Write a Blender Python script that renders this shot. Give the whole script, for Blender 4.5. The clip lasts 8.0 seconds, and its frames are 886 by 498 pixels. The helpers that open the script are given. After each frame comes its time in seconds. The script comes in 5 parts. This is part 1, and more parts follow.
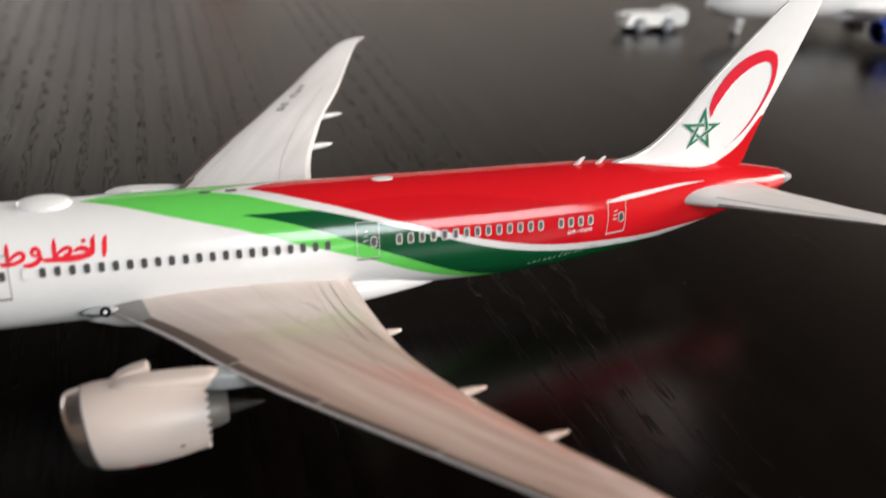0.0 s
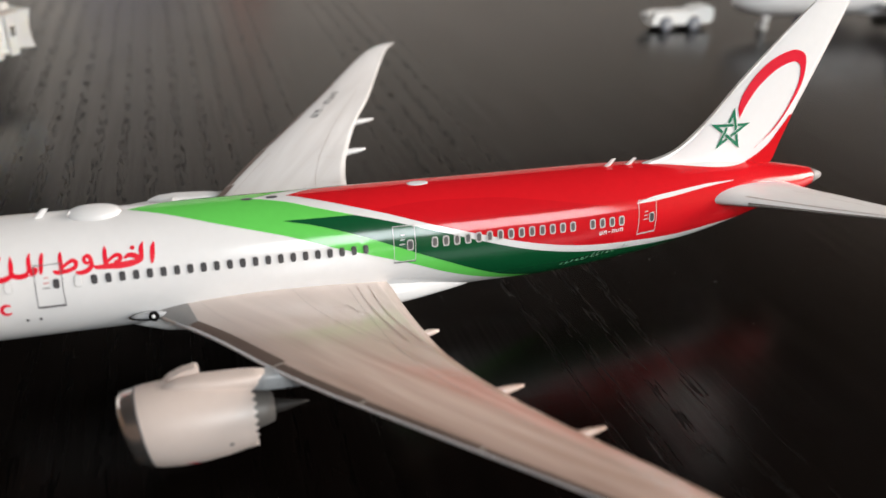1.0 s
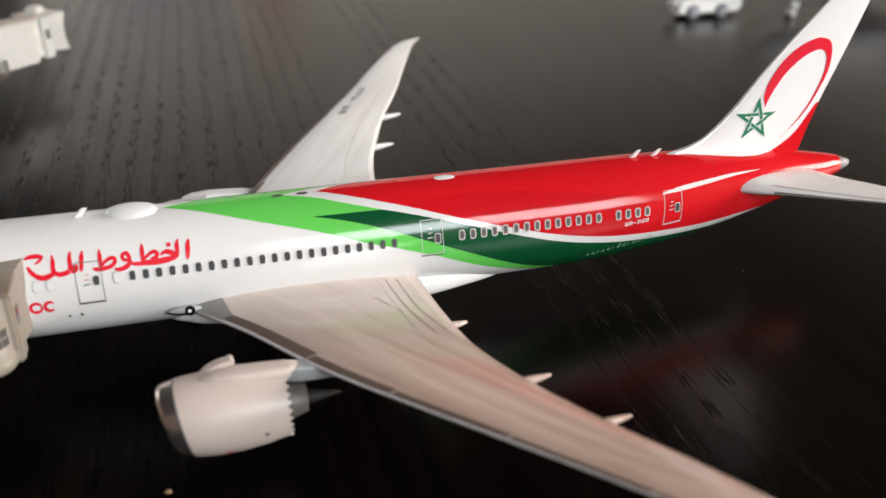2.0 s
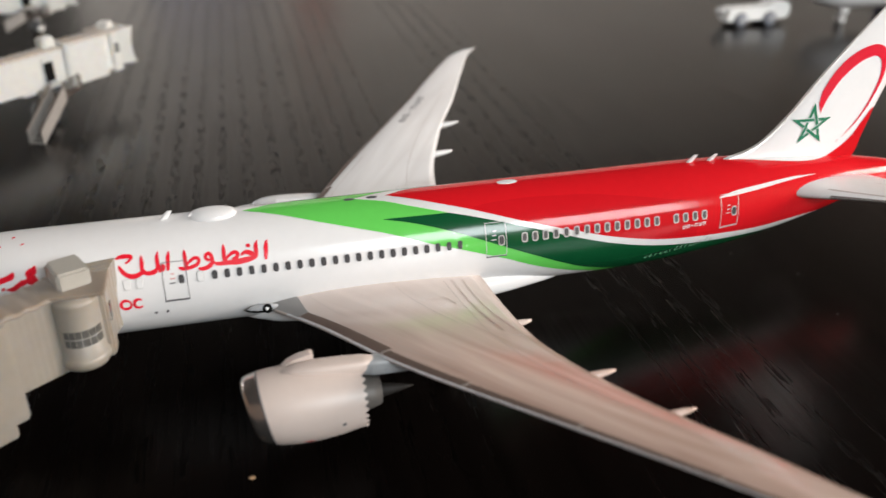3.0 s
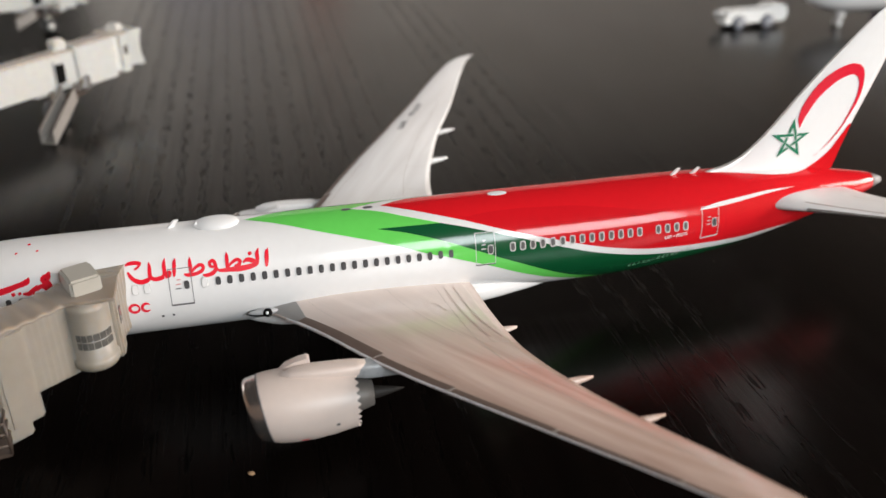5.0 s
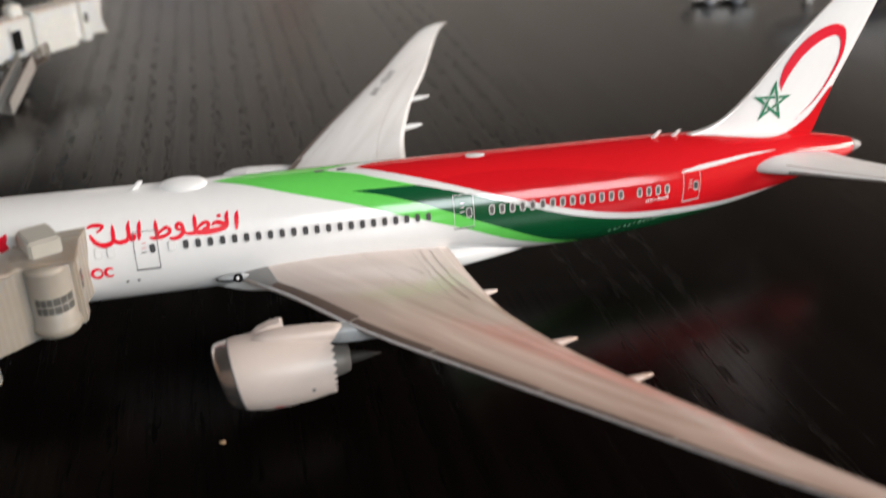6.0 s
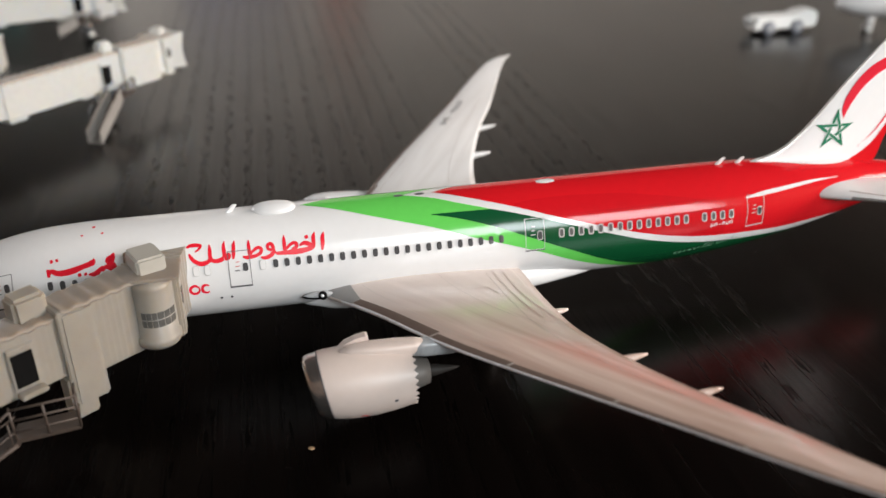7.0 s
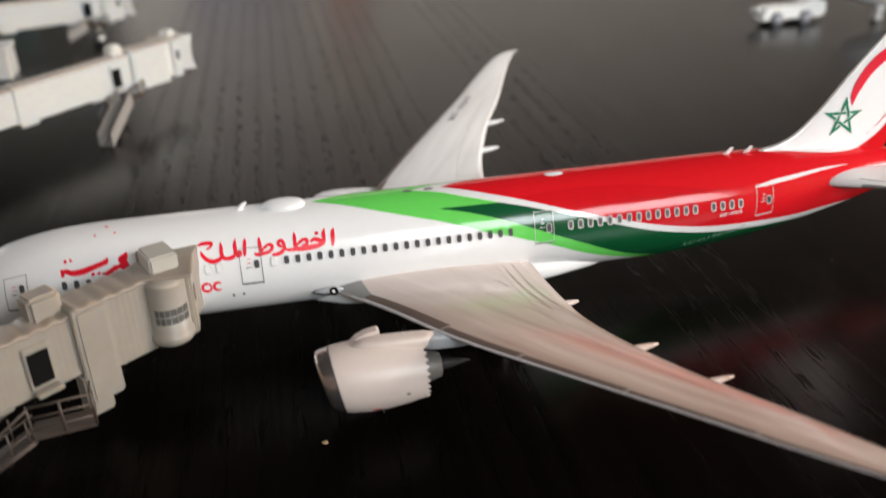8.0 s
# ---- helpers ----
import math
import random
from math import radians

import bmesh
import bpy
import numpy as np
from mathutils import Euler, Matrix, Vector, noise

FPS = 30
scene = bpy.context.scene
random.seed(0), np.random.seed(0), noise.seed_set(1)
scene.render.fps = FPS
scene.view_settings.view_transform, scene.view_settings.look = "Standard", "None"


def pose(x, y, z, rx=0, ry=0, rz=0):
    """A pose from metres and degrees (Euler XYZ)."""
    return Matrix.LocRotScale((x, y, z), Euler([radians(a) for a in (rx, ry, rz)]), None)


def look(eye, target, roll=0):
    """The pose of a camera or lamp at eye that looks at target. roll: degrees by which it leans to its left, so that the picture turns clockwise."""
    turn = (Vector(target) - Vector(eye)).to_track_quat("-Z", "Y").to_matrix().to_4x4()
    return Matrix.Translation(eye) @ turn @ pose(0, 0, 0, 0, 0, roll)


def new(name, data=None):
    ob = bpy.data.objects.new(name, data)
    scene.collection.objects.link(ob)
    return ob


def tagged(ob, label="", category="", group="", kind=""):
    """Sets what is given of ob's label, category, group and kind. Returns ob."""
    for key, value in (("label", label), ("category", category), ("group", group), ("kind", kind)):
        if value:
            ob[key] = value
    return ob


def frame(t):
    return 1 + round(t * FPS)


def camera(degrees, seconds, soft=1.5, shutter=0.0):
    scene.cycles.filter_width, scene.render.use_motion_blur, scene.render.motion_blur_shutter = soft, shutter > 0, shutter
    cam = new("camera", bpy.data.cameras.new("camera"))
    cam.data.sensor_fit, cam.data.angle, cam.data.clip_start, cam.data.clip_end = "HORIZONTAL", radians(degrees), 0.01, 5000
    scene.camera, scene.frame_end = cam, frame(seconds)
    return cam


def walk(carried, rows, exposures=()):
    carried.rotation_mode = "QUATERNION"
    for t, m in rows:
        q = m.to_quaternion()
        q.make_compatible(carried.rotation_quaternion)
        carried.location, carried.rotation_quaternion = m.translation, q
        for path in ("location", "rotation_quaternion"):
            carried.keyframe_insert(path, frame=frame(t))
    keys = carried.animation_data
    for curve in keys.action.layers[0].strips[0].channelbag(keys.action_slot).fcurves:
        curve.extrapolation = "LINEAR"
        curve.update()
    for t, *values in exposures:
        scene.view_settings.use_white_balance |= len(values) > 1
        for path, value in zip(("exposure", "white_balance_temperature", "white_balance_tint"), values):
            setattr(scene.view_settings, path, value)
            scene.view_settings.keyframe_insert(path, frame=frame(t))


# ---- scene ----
S = 1 / 400          # a 1:400 display model: one metre of the full-size thing is 2.5 mm
cam = camera(54.59, 8.0, soft=1.5, shutter=0.6)
# seconds, eye in full-size metres, yaw, pitch, roll
PATH = [
    (0, 23.67, -39.38, 25.69, -21.79, -27.67, 4.76),
    (0.1, 23.57, -39.37, 25.65, -21.65, -28.19, 4.82),
    (0.2, 23.47, -39.36, 25.61, -21.62, -28.27, 4.61),
    (0.3, 23.38, -39.35, 25.56, -21.35, -28.22, 4.24),
    (0.4, 23.28, -39.34, 25.52, -21.29, -28.17, 4.12),
    (0.5, 23.18, -39.33, 25.48, -21.16, -27.94, 4.03),
    (0.6, 23.12, -39.47, 25.64, -20.79, -27.77, 3.54),
    (0.7, 23.06, -39.61, 25.79, -20.20, -27.80, 3.05),
    (0.8, 22.99, -39.76, 25.95, -19.91, -27.99, 2.88),
    (0.9, 22.93, -39.90, 26.10, -19.75, -28.16, 2.94),
    (1, 22.87, -40.04, 26.26, -19.90, -27.78, 3.16),
    (1.1, 22.86, -40.09, 26.29, -19.70, -27.93, 3.06),
    (1.2, 22.84, -40.15, 26.33, -19.52, -27.96, 3.06),
    (2.3, 22.70, -40.75, 26.69, -16.95, -28.59, 0.67),
    (2.4, 22.52, -40.73, 26.46, -16.81, -28.68, 0.46),
    (2.5, 22.34, -40.70, 26.23, -16.66, -28.76, 0.39),
    (2.6, 22.06, -40.97, 26.41, -16.62, -28.62, 0.40),
    (2.7, 21.77, -41.23, 26.59, -16.49, -28.36, 0.44),
    (2.8, 21.49, -41.50, 26.76, -15.98, -28.00, 0.47),
    (2.9, 21.20, -41.76, 26.94, -15.21, -27.76, 0.21),
    (3, 20.92, -42.03, 27.12, -14.78, -27.78, 0.09),
    (3.1, 20.92, -42.20, 27.24, -14.16, -27.95, -0.19),
    (3.2, 20.92, -42.38, 27.37, -13.76, -27.88, -0.50),
    (3.3, 20.93, -42.55, 27.49, -13.60, -27.63, -0.40),
    (3.4, 20.93, -42.73, 27.62, -13.47, -27.43, -0.43),
    (3.5, 20.93, -42.90, 27.74, -13.53, -27.18, -0.43),
    (3.6, 20.90, -42.93, 27.79, -13.62, -27.30, -0.46),
    (3.7, 20.87, -42.95, 27.84, -13.41, -28.05, -0.63),
    (3.8, 20.85, -42.98, 27.88, -13.41, -28.27, -0.73),
    (3.9, 20.82, -43.00, 27.93, -13.44, -28.16, -0.50),
    (4, 20.79, -43.03, 27.98, -13.53, -28.08, -0.38),
    (4.1, 20.83, -43.09, 28.09, -13.57, -28.08, -0.37),
    (4.2, 20.88, -43.16, 28.21, -13.55, -28.03, -0.30),
    (5.3, 21.37, -43.87, 29.45, -14.55, -28.74, 0.53),
    (5.4, 21.39, -43.48, 29.00, -14.56, -28.64, 0.22),
    (5.4667, 21.40, -43.37, 28.88, -14.87, -28.69, 0.41),
    (5.5, 21.41, -43.09, 28.56, -15.70, -28.83, 0.92),
    (5.5333, 21.36, -43.08, 28.42, -16.34, -28.74, 1.12),
    (5.6, 21.32, -43.07, 28.32, -16.76, -28.68, 1.26),
    (5.7, 21.23, -43.05, 28.08, -16.56, -28.54, 1.04),
    (5.8, 21.14, -43.04, 27.85, -16.71, -28.78, 1.26),
    (5.9, 21.05, -43.02, 27.61, -16.55, -28.64, 1.07),
    (6, 20.96, -43.00, 27.37, -16.80, -29.39, 1.38),
    (6.1, 20.68, -43.27, 27.44, -16.42, -29.78, 1.16),
    (6.2, 20.39, -43.54, 27.51, -15.96, -29.89, 1.12),
    (6.3, 20.11, -43.81, 27.58, -15.47, -30.19, 0.96),
    (6.4, 19.82, -44.08, 27.65, -14.92, -29.34, 0.76),
    (6.5, 19.54, -44.35, 27.72, -14.28, -28.79, 0.80),
    (6.6, 19.43, -44.47, 27.80, -13.53, -28.27, 0.44),
    (6.7, 19.33, -44.59, 27.88, -13.41, -28.12, 0.53),
    (6.8, 19.22, -44.72, 27.96, -13.34, -27.85, 0.19),
    (6.9, 19.12, -44.84, 28.04, -12.90, -27.34, -0.17),
    (7, 19.01, -44.96, 28.12, -13.04, -27.46, -0.07),
    (7.1, 19.01, -45.10, 28.23, -12.68, -27.31, -0.29),
    (7.2, 19.01, -45.24, 28.35, -12.90, -26.83, -0.17),
    (7.3, 19.02, -45.39, 28.46, -12.62, -27.01, -0.53),
    (7.4, 19.02, -45.53, 28.58, -12.19, -27.44, -1.18),
    (7.5, 19.02, -45.67, 28.69, -11.96, -27.42, -1.45),
    (7.6, 19.03, -45.59, 28.55, -11.89, -27.26, -1.73),
    (7.7, 19.03, -45.51, 28.40, -12.12, -27.11, -1.56),
    (7.8, 19.04, -45.44, 28.26, -12.21, -26.83, -1.48),
    (7.9, 19.04, -45.36, 28.11, -12.01, -27.01, -1.77),
    (8, 19.05, -45.28, 27.97, -12.16, -27.52, -1.43),
]
walk(cam, [(t, pose(x * S, y * S, z * S, 90 + p, 0, w) @ pose(0, 0, 0, 0, 0, r)) for t, x, y, z, w, p, r in PATH])
cam.data.dof.use_dof = True
cam.data.dof.focus_distance = 0.117
cam.data.dof.aperture_fstop = 22.0

# ---------------------------------------------------------------- world and lights
world = bpy.data.worlds.new("world")
scene.world = world
world.use_nodes = True
wn = world.node_tree.nodes
sky = wn.new("ShaderNodeTexSky")
sky.sky_type, sky.sun_disc, sky.sun_elevation, sky.sun_rotation = "NISHITA", False, radians(35), radians(200)
world.node_tree.links.new(sky.outputs[0], wn["Background"].inputs[0])
wn["Background"].inputs[1].default_value = 0.12
scene.view_settings.exposure = 0.0


def window_or_fill_light(name, eye, target, w, h, power, colour):
    lamp = bpy.data.lights.new(name, "AREA")
    lamp.shape, lamp.size, lamp.size_y, lamp.energy, lamp.color = "RECTANGLE", w, h, power, colour
    ob = new(name, lamp)
    ob.matrix_world = look(eye, target)
    return ob


window_or_fill_light("window_or_fill_light", (0.98, -2.19, 1.22), (0.98, 0, 1.22), 1.3, 0.86, 62, (0.92, 0.98, 1.0))
# Unseen west opening, added to brighten the far wall that the table reflects.
window_or_fill_light("window_or_fill_light", (-2.09, 2.4, 0.85), (0, 2.4, 0.85), 2.3, 1.2, 66, (1.0, 0.985, 0.965))
# Unseen east window, assumed as a warm fill from the right.
window_or_fill_light("window_or_fill_light", (3.09, -0.95, 0.98), (0, -0.95, 0.98), 1.5, 1.1, 125, (1.0, 0.88, 0.79))

# ---------------------------------------------------------------- materials


def mat(name, colour, rough=0.4, metal=0.0, var=0.06, grain=900.0, bump=0.05, coat=0.0, spec=0.5):
    """A painted or moulded surface: two scales of mottling, uneven gloss and fine relief."""
    m = bpy.data.materials.new(name)
    m.use_nodes = True
    n, l = m.node_tree.nodes, m.node_tree.links
    b = n["Principled BSDF"]
    b.inputs["Metallic"].default_value = metal
    b.inputs["Coat Weight"].default_value = coat
    b.inputs["Coat Roughness"].default_value = 0.04
    b.inputs["Specular IOR Level"].default_value = spec
    co = n.new("ShaderNodeTexCoord")
    fine, broad = n.new("ShaderNodeTexNoise"), n.new("ShaderNodeTexNoise")
    fine.inputs["Scale"].default_value, broad.inputs["Scale"].default_value = grain, grain / 12
    fine.inputs["Detail"].default_value = broad.inputs["Detail"].default_value = 3
    for t in (fine, broad):
        l.new(co.outputs["Object"], t.inputs["Vector"])
    add = n.new("ShaderNodeMath")
    l.new(fine.outputs["Fac"], add.inputs[0]), l.new(broad.outputs["Fac"], add.inputs[1])
    ramp = n.new("ShaderNodeMapRange")
    ramp.inputs["From Min"].default_value, ramp.inputs["From Max"].default_value = 0.7, 1.3
    l.new(add.outputs[0], ramp.inputs["Value"])
    mix = n.new("ShaderNodeMix")
    mix.data_type = "RGBA"
    mix.inputs["A"].default_value = (*[c * (1 - var) for c in colour], 1)
    mix.inputs["B"].default_value = (*[min(1, c * (1 + var)) for c in colour], 1)
    l.new(ramp.outputs[0], mix.inputs["Factor"]), l.new(mix.outputs["Result"], b.inputs["Base Color"])
    gloss = n.new("ShaderNodeMapRange")
    gloss.inputs["To Min"].default_value, gloss.inputs["To Max"].default_value = rough * 0.85, rough * 1.2
    l.new(ramp.outputs[0], gloss.inputs["Value"]), l.new(gloss.outputs[0], b.inputs["Roughness"])
    if bump:
        relief = n.new("ShaderNodeBump")
        relief.inputs["Strength"].default_value, relief.inputs["Distance"].default_value = bump, 0.0001
        l.new(fine.outputs["Fac"], relief.inputs["Height"]), l.new(relief.outputs[0], b.inputs["Normal"])
    return m


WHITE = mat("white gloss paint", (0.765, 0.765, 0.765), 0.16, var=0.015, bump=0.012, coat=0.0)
GREY = mat("warm light grey wing paint", (0.50, 0.445, 0.40), 0.16, var=0.02, bump=0.015, coat=0.6)
# Same white as the hull, lightened to hold the fin's stronger light.
FIN_WHITE_LIT = mat("white gloss paint lightened as lit", (0.90, 0.90, 0.895), 0.16, var=0.015, bump=0.012)
# Near nacelle only: its warm, shaded look is mixed into the white.
NACELLE = mat("white nacelle paint, warm shade mixed in", (0.63, 0.535, 0.485), 0.40, var=0.02, bump=0.02)
RED = mat("red gloss paint", (0.64, 0.010, 0.016), 0.11, var=0.03, bump=0.012, spec=0.32)
DEEP = mat("deeper red gloss paint", (0.57, 0.008, 0.014), 0.11, var=0.03, bump=0.012, spec=0.32)
DARK_GREEN = mat("dark green gloss paint", (0.004, 0.075, 0.025), 0.16, var=0.04, bump=0.012, coat=0.0)
LIGHT_GREEN = mat("light green gloss paint", (0.13, 0.60, 0.10), 0.16, var=0.03, bump=0.012, coat=0.0)
LETTER_RED = mat("crimson print", (0.74, 0.012, 0.030), 0.2, var=0.04, bump=0.0)
EMBLEM_RED = mat("emblem red print", (0.80, 0.02, 0.045), 0.2, var=0.03, bump=0.0)
EMBLEM_GREEN = mat("emblem green print", (0.012, 0.20, 0.10), 0.2, var=0.03, bump=0.0)
PANE = mat("dark grey window print", (0.07, 0.07, 0.074), 0.18, var=0.1, bump=0.0)
PALE = mat("pale grey print", (0.55, 0.55, 0.54), 0.25, var=0.05, bump=0.0)
FAINT_RED = mat("faint red print", (0.62, 0.28, 0.27), 0.25, var=0.1, bump=0.0)
LIP = mat("pale blue grey leading edge paint", (0.84, 0.84, 0.87), 0.3, var=0.05)
GREY_PRINT = mat("grey print", (0.13, 0.13, 0.135), 0.3, var=0.1, bump=0.0)
FAR_PRINT = mat("mid grey print", (0.07, 0.07, 0.073), 0.3, var=0.1, bump=0.0)
INK = mat("thin dark grey print", (0.08, 0.08, 0.085), 0.3, var=0.1, bump=0.0)
SILVER = mat("bare silver metal", (0.80, 0.77, 0.74), 0.38, metal=0.65, var=0.05, bump=0.05)
LIP_METAL = mat("polished lip metal", (0.62, 0.57, 0.54), 0.24, metal=0.95, var=0.05, bump=0.03)
SLAT = mat("dull brown slat paint", (0.16, 0.112, 0.092), 0.4, var=0.06, spec=0.3)
LINE = mat("fine grey panel line", (0.42, 0.365, 0.33), 0.3, var=0.05, bump=0.0)
PYLON = mat("blue grey pylon paint", (0.36, 0.37, 0.38), 0.3, var=0.03)
PLUG = mat("dark exhaust metal", (0.03, 0.027, 0.025), 0.6, var=0.1, spec=0.2)
NOZZLE = mat("warm grey metal nozzle", (0.15, 0.137, 0.125), 0.5, metal=0.2, var=0.08)
TAIL_GREY = mat("neutral light grey tail paint", (0.85, 0.84, 0.83), 0.2, var=0.02, bump=0.015)
TAIL_EDGE = mat("dull grey leading edge metal", (0.24, 0.215, 0.20), 0.35, metal=0.4, var=0.1)
TAIL_CONE = mat("dull bare metal", (0.36, 0.345, 0.34), 0.6, metal=0.3, var=0.08)
ROOT_GREY = mat("mid grey wing root paint", (0.27, 0.262, 0.255), 0.3, var=0.04)
VOID = mat("black print", (0.004, 0.004, 0.004), 0.7, var=0.1, bump=0.0, spec=0.1)
DARK = mat("matt black plastic", (0.015, 0.015, 0.016), 0.5, var=0.15)
CLEAR = mat("lamp lens", (0.75, 0.76, 0.78), 0.05, var=0.02, bump=0.0, coat=1.0)
# Near bridge's copies of the off-white plastic, with its shade mixed in.
BRIDGE_SHADED = mat("shade-tinted moulded plastic", (0.298, 0.270, 0.231), 0.42, var=0.05, grain=700, bump=0.12)
BRIDGE_ROOF_SHADED = mat("warm-shaded moulded plastic roof", (0.285, 0.240, 0.20), 0.42, var=0.06, grain=700, bump=0.12)
RAIL = mat("dull brown grey metal", (0.068, 0.05, 0.04), 0.5, metal=0.1, var=0.12)
STAIR = mat("grey moulded stair plastic", (0.27, 0.25, 0.23), 0.45, var=0.1)
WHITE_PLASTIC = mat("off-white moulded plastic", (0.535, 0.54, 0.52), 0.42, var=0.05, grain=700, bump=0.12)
# Roofs are the wall plastic, warmed for the light from above.
WARM_ROOF = mat("warm-lit moulded plastic roof", (0.48, 0.43, 0.38), 0.42, var=0.06, grain=700, bump=0.12)
for paint in (BRIDGE_SHADED, BRIDGE_ROOF_SHADED, WHITE_PLASTIC, WARM_ROOF):
    b = paint.node_tree.nodes["Principled BSDF"]
    b.inputs["Subsurface Weight"].default_value, b.inputs["Subsurface Scale"].default_value = 0.7, 0.0018
    b.inputs["Subsurface Radius"].default_value = (1.0, 0.75, 0.5)
# Cap of the near bridge, darkened for its shade as well.
SHADED_CAP = mat("pale shade-tinted moulded plastic", (0.42, 0.40, 0.355), 0.4, var=0.04, grain=700)
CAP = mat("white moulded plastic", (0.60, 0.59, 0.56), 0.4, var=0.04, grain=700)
VEHICLE = mat("white toy enamel", (0.95, 0.95, 0.93), 0.35, var=0.03)
TYRE = mat("grey toy wheel", (0.30, 0.32, 0.37), 0.5, var=0.1)
BLUE = mat("dark blue gloss paint", (0.03, 0.08, 0.46), 0.18, var=0.05, coat=0.4)
WALL = mat("off white wall paint", (0.88, 0.85, 0.81), 0.8, var=0.03, grain=60, bump=0.1)
TAUPE = mat("warm taupe wall paint", (0.27, 0.175, 0.12), 0.8, var=0.04, grain=60, bump=0.1)
DARK_END = mat("dark grey wall paint", (0.075, 0.073, 0.068), 0.8, var=0.04, grain=60, bump=0.1)
# Unseen ceiling, near black so that the table reflects little from above.
CEILING = mat("near-black ceiling", (0.026, 0.019, 0.016), 0.85, var=0.02, grain=60, bump=0.1)
FLOOR = mat("brown floor boards", (0.22, 0.15, 0.10), 0.5, var=0.15, grain=30)


def wood():
    """Black-brown stained open-pored veneer under satin lacquer; the grain runs along y."""
    m = bpy.data.materials.new("black brown stained veneer")
    m.use_nodes = True
    n, l = m.node_tree.nodes, m.node_tree.links
    b = n["Principled BSDF"]
    co, mp = n.new("ShaderNodeTexCoord"), n.new("ShaderNodeMapping")
    mp.inputs["Rotation"].default_value[2] = GRAIN_TURN
    l.new(co.outputs["Object"], mp.inputs["Vector"])

    def stretched(sx, sy, scale, detail):
        k, t = n.new("ShaderNodeMapping"), n.new("ShaderNodeTexNoise")
        k.inputs["Scale"].default_value = (sx, sy, 1)
        t.inputs["Scale"].default_value, t.inputs["Detail"].default_value = scale, detail
        l.new(mp.outputs[0], k.inputs["Vector"]), l.new(k.outputs[0], t.inputs["Vector"])
        return t

    streak, band, pore, where = stretched(1, 0.03, 420, 4), stretched(1, 0.05, 42, 2), stretched(1, 0.07, 3000, 1), stretched(1, 0.12, 40, 2)
    sp = n.new("ShaderNodeMapRange")
    sp.inputs["From Min"].default_value, sp.inputs["From Max"].default_value = 0.54, 0.60
    l.new(pore.outputs["Fac"], sp.inputs["Value"])
    # the pores stand in near-regular rows along the grain, denser in some strips than in others
    slim, rows = n.new("ShaderNodeMapping"), n.new("ShaderNodeTexWave")
    slim.inputs["Scale"].default_value = (1, 0.05, 1)
    rows.inputs["Scale"].default_value, rows.inputs["Distortion"].default_value, rows.inputs["Detail"].default_value, rows.inputs["Detail Scale"].default_value = 62, 1.9, 1, 0.9
    l.new(mp.outputs[0], slim.inputs["Vector"]), l.new(slim.outputs[0], rows.inputs["Vector"])
    across = n.new("ShaderNodeSeparateXYZ")
    l.new(mp.outputs[0], across.inputs[0])
    strip = where.outputs["Fac"]
    for middle, half in ((-0.048, 0.036), (0.017, 0.010)):
        gap, near = n.new("ShaderNodeMath"), n.new("ShaderNodeMath")
        gap.operation, gap.inputs[1].default_value = "SUBTRACT", middle
        near.operation = "ABSOLUTE"
        l.new(across.outputs["X"], gap.inputs[0]), l.new(gap.outputs[0], near.inputs[0])
        fade, more = n.new("ShaderNodeMapRange"), n.new("ShaderNodeMath")
        fade.interpolation_type = "SMOOTHSTEP"
        fade.inputs["From Min"].default_value, fade.inputs["From Max"].default_value = half * 0.6, half * 1.3
        fade.inputs["To Min"].default_value, fade.inputs["To Max"].default_value = 0.42, 0.0
        l.new(near.outputs[0], fade.inputs["Value"]), l.new(fade.outputs[0], more.inputs[0]), l.new(strip, more.inputs[1])
        strip = more.outputs[0]
    dense = n.new("ShaderNodeMath")
    dense.operation = "MULTIPLY"
    l.new(rows.outputs["Fac"], dense.inputs[0]), l.new(strip, dense.inputs[1])
    sw = n.new("ShaderNodeMapRange")
    sw.inputs["From Min"].default_value, sw.inputs["From Max"].default_value = 0.54, 0.72
    l.new(dense.outputs[0], sw.inputs["Value"])
    hole = n.new("ShaderNodeMath")
    hole.operation = "MULTIPLY"
    l.new(sp.outputs[0], hole.inputs[0]), l.new(sw.outputs[0], hole.inputs[1])
    add = n.new("ShaderNodeMath")
    l.new(streak.outputs["Fac"], add.inputs[0]), l.new(band.outputs["Fac"], add.inputs[1])
    rm = n.new("ShaderNodeValToRGB")
    rm.color_ramp.elements[0].position, rm.color_ramp.elements[0].color = 0.35, (0.0018, 0.0012, 0.0010, 1)
    rm.color_ramp.elements[1].position, rm.color_ramp.elements[1].color = 0.70, (0.0046, 0.0032, 0.0027, 1)
    half = n.new("ShaderNodeMath")
    half.operation, half.inputs[1].default_value = "MULTIPLY", 0.5
    l.new(add.outputs[0], half.inputs[0]), l.new(half.outputs[0], rm.inputs["Fac"])
    mix = n.new("ShaderNodeMix")
    mix.data_type, mix.inputs["B"].default_value = "RGBA", (0.0013, 0.0010, 0.0008, 1)
    l.new(hole.outputs[0], mix.inputs["Factor"]), l.new(rm.outputs["Color"], mix.inputs["A"])
    l.new(mix.outputs["Result"], b.inputs["Base Color"])
    ro = n.new("ShaderNodeMapRange")
    ro.inputs["To Min"].default_value, ro.inputs["To Max"].default_value = 0.20, 0.27
    l.new(half.outputs[0], ro.inputs["Value"])
    rr = n.new("ShaderNodeMath")
    rr.operation, rr.inputs[1].default_value = "MULTIPLY_ADD", 0.13
    l.new(hole.outputs[0], rr.inputs[0]), l.new(ro.outputs[0], rr.inputs[2]), l.new(rr.outputs[0], b.inputs["Roughness"])
